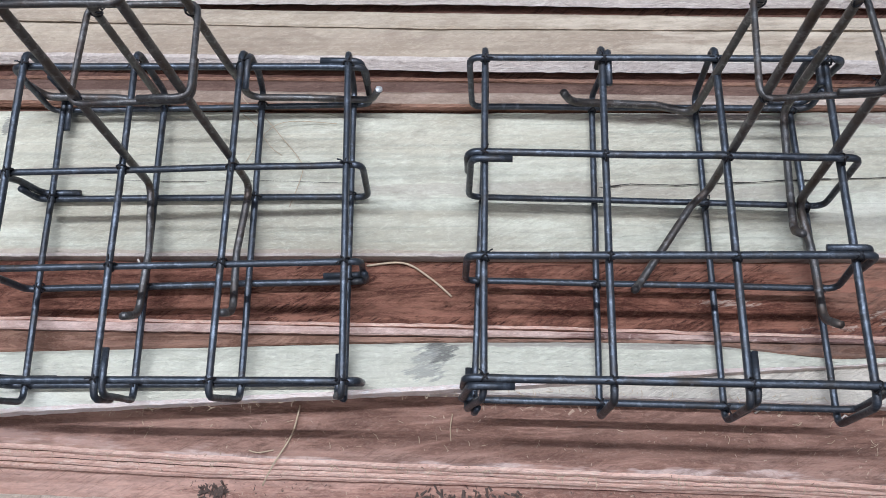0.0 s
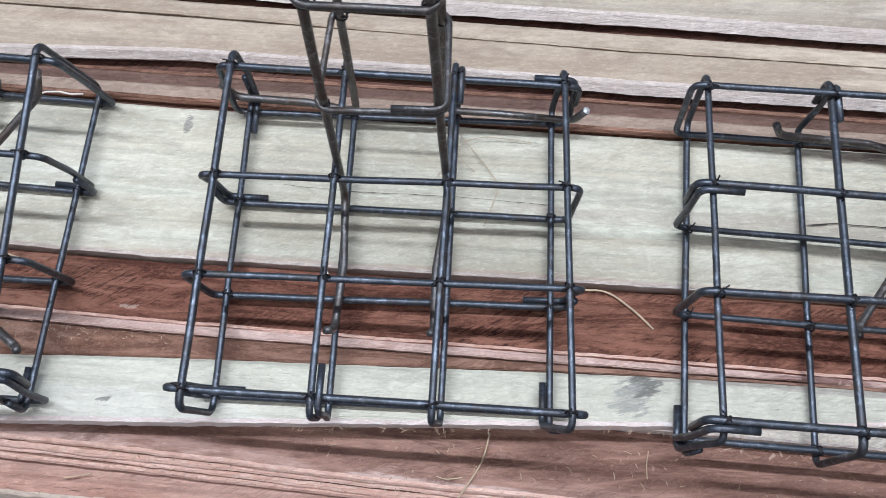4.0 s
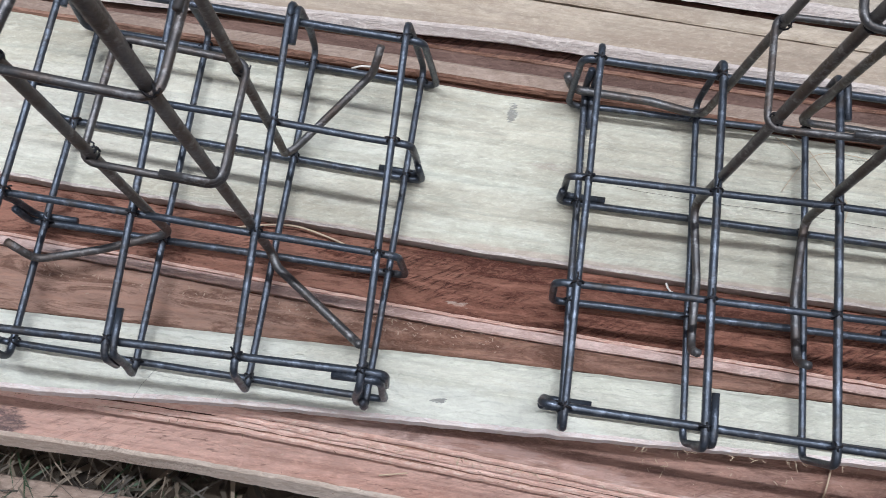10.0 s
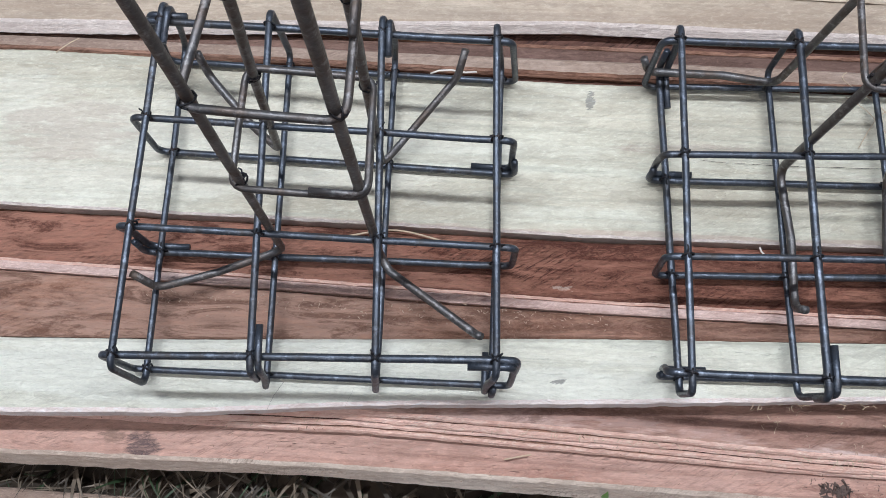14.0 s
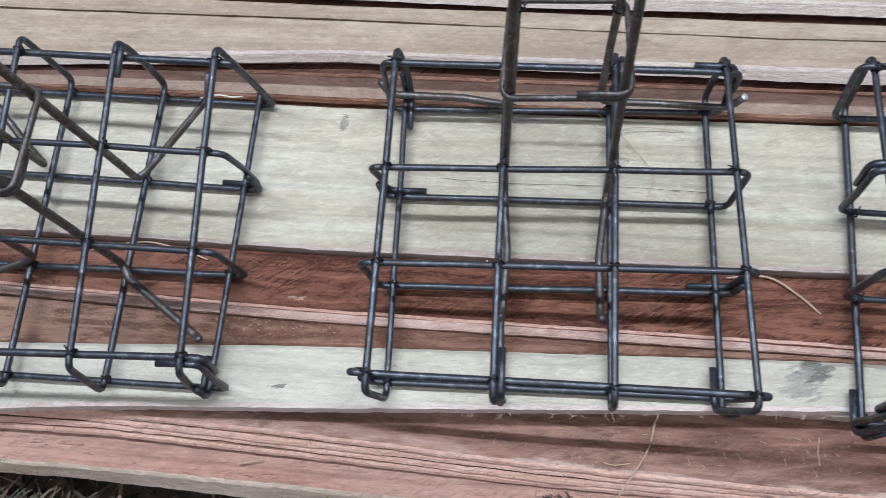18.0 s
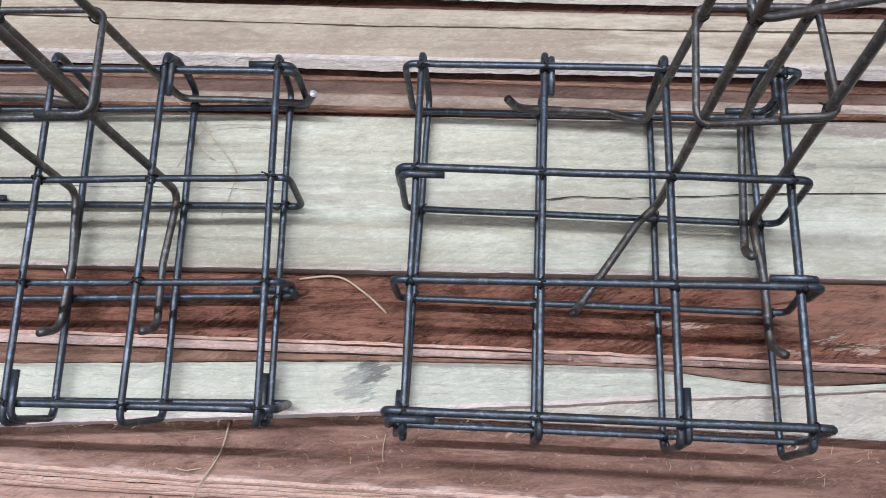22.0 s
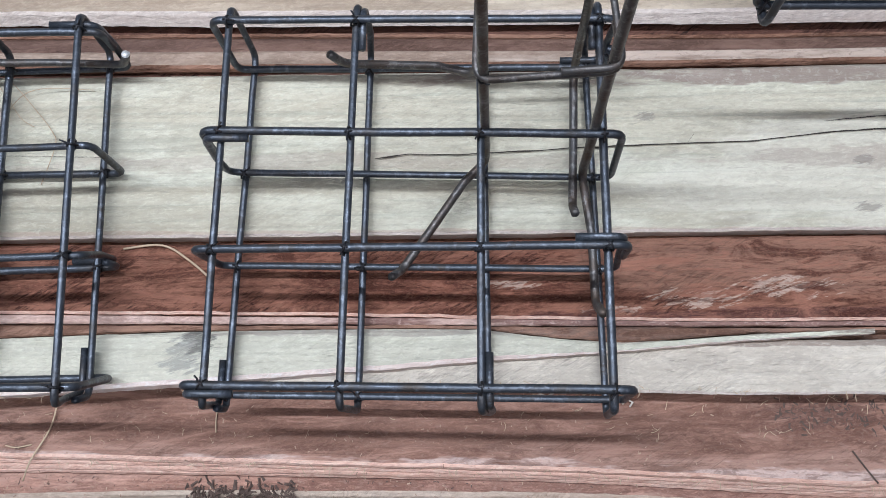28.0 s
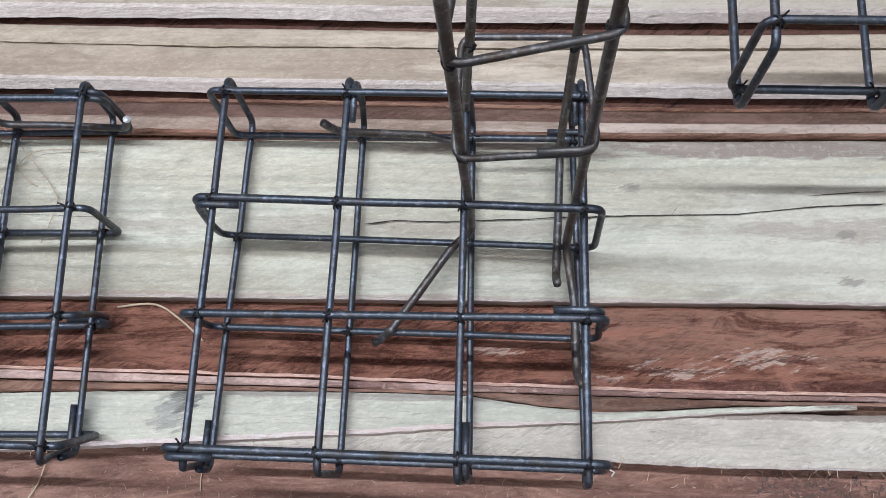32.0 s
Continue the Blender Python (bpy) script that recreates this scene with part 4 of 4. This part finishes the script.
def cage_a():
    c = Cage("blue-black steel bar cage with a leaning square column", ((-1.219, -0.180, 0.017), (-0.725, -0.172, 0.017), (-1.239, 0.315, 0.017), (-0.731, 0.300, 0.017)),
             ((-1.212, -0.174, 0.146), (-0.719, -0.162, 0.144), (-1.217, 0.295, 0.174), (-0.741, 0.271, 0.187)), (0.35, 0.673), (0.678, 0.354), False, 11,
             rows=(((0.0, 0.0), (0.003, -0.004), (0.001, 0.004), (0.001, -0.004)), ((-0.002, 0.0), (0.004, -0.001), (0.002, -0.006), (-0.003, 0.004))),
             cols=(((0.0, 0.002), (0.001, -0.004), (-0.002, 0.0), (-0.001, 0.002)), ((-0.003, 0.004), (0.004, -0.006), (0.004, 0.0), (-0.004, 0.002))))
    for j, t in enumerate(((-1, 1), (1, 0), (-1, 0), (1, 1))):
        c.cross(j, t)
    for i, t in enumerate(((1, 1), (-1, 1), (1, 1), (-1, 0))):
        c.run(i, t)
    c.ties()
    feet = (((-1.13, -0.035, 0.033), (-1.215, -0.064, 0.036), (-1.238, -0.054, 0.078)),
            ((-0.880, -0.022, 0.033), (-0.752, -0.108, 0.036), (-0.744, -0.114, 0.05)),
            ((-0.892, 0.158, 0.033), (-0.795, 0.272, 0.075), (-0.784, 0.296, 0.112)),
            ((-1.11, 0.20, 0.033), (-1.18, 0.272, 0.05), (-1.19, 0.29, 0.09)))
    c.column(((-1.030, -0.001, 0.078, -0.034), (-0.890, -0.004, 0.042, -0.040), (-0.898, 0.134, 0.062, -0.110), (-1.046, 0.146, 0.158, -0.135)), feet, (0.350, 0.56, 0.775, 0.985), 1.06)
    c.bar("foot_bar", [Vector(p) for p in ((-1.14, 0.004, 0.026), (-1.240, 0.002, 0.026), (-1.257, -0.001, 0.052))], R_COL, None, 0.017, CUT, "short dark bar with a bright cut end")


def cage_b():
    c = Cage("blue-black steel bar cage with an upright square column", ((-0.466, -0.154, 0.017), (0.003, -0.142, 0.017), (-0.483, 0.301, 0.017), (-0.006, 0.308, 0.017)),
             ((-0.480, -0.164, 0.128), (0.013, -0.157, 0.139), (-0.481, 0.303, 0.146), (-0.004, 0.312, 0.129)), (0.348, 0.672), (0.65, 0.338), False, 12,
             rows=(((-0.001, 0.002), (0.002, -0.002), (-0.004, 0.001), (0.003, 0.0)), ((0.002, 0.0), (-0.005, 0.003), (-0.002, 0.003), (0.003, -0.002))),
             cols=(((0.001, -0.001), (-0.001, -0.001), (0.003, 0.005), (-0.002, -0.003)), ((0.005, -0.001), (0.0, -0.002), (-0.007, 0.0), (0.004, 0.002))))
    for j, t in enumerate(((1, 1), (-1, 0), (1, 0), (-1, 0))):
        c.cross(j, t, lay=1 if j == 3 else 0)
    for i, t in enumerate(((1, 0), (-1, 1), (1, 1), (-1, 0))):
        c.run(i, t)
    c.ties()
    feet = (((-0.304, 0.05, 0.036), (-0.306, -0.050, 0.038), (-0.309, -0.062, 0.082)),
            ((-0.170, 0.05, 0.036), (-0.166, -0.044, 0.038), (-0.168, -0.056, 0.082)),
            ((-0.09, 0.310, 0.036), (0.022, 0.303, 0.040), (0.038, 0.302, 0.076)),
            ((-0.39, 0.310, 0.036), (-0.505, 0.310, 0.040), (-0.518, 0.312, 0.075)))
    c.column(((-0.311, 0.158, 0.037, 0.008), (-0.163, 0.159, -0.028, 0.014), (-0.174, 0.300, 0.0, -0.10), (-0.308, 0.293, 0.043, -0.054)), feet, (0.308, 0.503, 0.70, 0.90), 1.06, (2,))


def cage_c():
    c = Cage("blue-black steel bar cage with its column near one corner", ((0.192, -0.160, 0.019), (0.692, -0.170, 0.019), (0.205, 0.303, 0.019), (0.685, 0.298, 0.019)),
             ((0.200, -0.158, 0.157), (0.678, -0.164, 0.172), (0.201, 0.319, 0.140), (0.681, 0.303, 0.161)), (0.346, 0.687), (0.634, 0.368), True, 13,
             rows=(((-0.004, -0.003), (0.010, 0.004), (0.0, 0.0), (-0.005, -0.002)), ((-0.005, -0.007), (0.015, 0.010), (-0.011, -0.004), (0.001, 0.0))),
             cols=(((-0.004, -0.002), (0.0, 0.002), (0.003, 0.002), (0.001, -0.001)), ((0.0, 0.0), (-0.003, 0.003), (-0.001, 0.0), (0.0, 0.0))))
    for j, t in enumerate(((1, 0), (-1, 1), (1, 1), (-1, 1))):
        c.cross(j, t, lay=-1 if j == 1 else 0)
    for i, t in enumerate(((-1, 0), (1, 1), (-1, 1), (1, 1))):
        c.run(i, t, lay=-1 if i == 0 else 0)
    c.ties()
    feet = (((0.51, 0.125, 0.036), (0.424, 0.0, 0.038), (0.413, -0.014, 0.068)),
            ((0.680, 0.05, 0.036), (0.681, -0.048, 0.042), (0.684, -0.066, 0.085)),
            ((0.660, 0.18, 0.036), (0.655, 0.085, 0.042), (0.654, 0.068, 0.075)),
            ((0.47, 0.296, 0.034), (0.338, 0.301, 0.036), (0.322, 0.302, 0.066)))
    c.column(((0.536, 0.155, -0.027, 0.024), (0.669, 0.146, -0.005, 0.14), (0.661, 0.285, -0.026, 0.014), (0.530, 0.284, 0.045, 0.025)), feet, (0.312, 0.51, 0.71, 0.91), 1.06)


def cage_d():
    c = Cage("blue-black steel bar cage raised behind the other cages", ((0.852, 0.262, 0.25), (1.335, 0.255, 0.25), (0.862, 0.735, 0.25), (1.345, 0.728, 0.25)),
             ((0.857, 0.282, 0.37), (1.340, 0.275, 0.37), (0.867, 0.755, 0.37), (1.350, 0.748, 0.37)), (0.315, 0.66), (0.66, 0.34), True, 14)
    for j, t in enumerate(((1, 0), (1, 1), (1, 1), (1, 0))):
        c.cross(j, t, 0.014)
    for i, t in enumerate(((1, 0), (1, 1), (-1, 1), (1, 1))):
        c.run(i, t)
    c.ties()


cage_a()
cage_b()
cage_c()
cage_d()
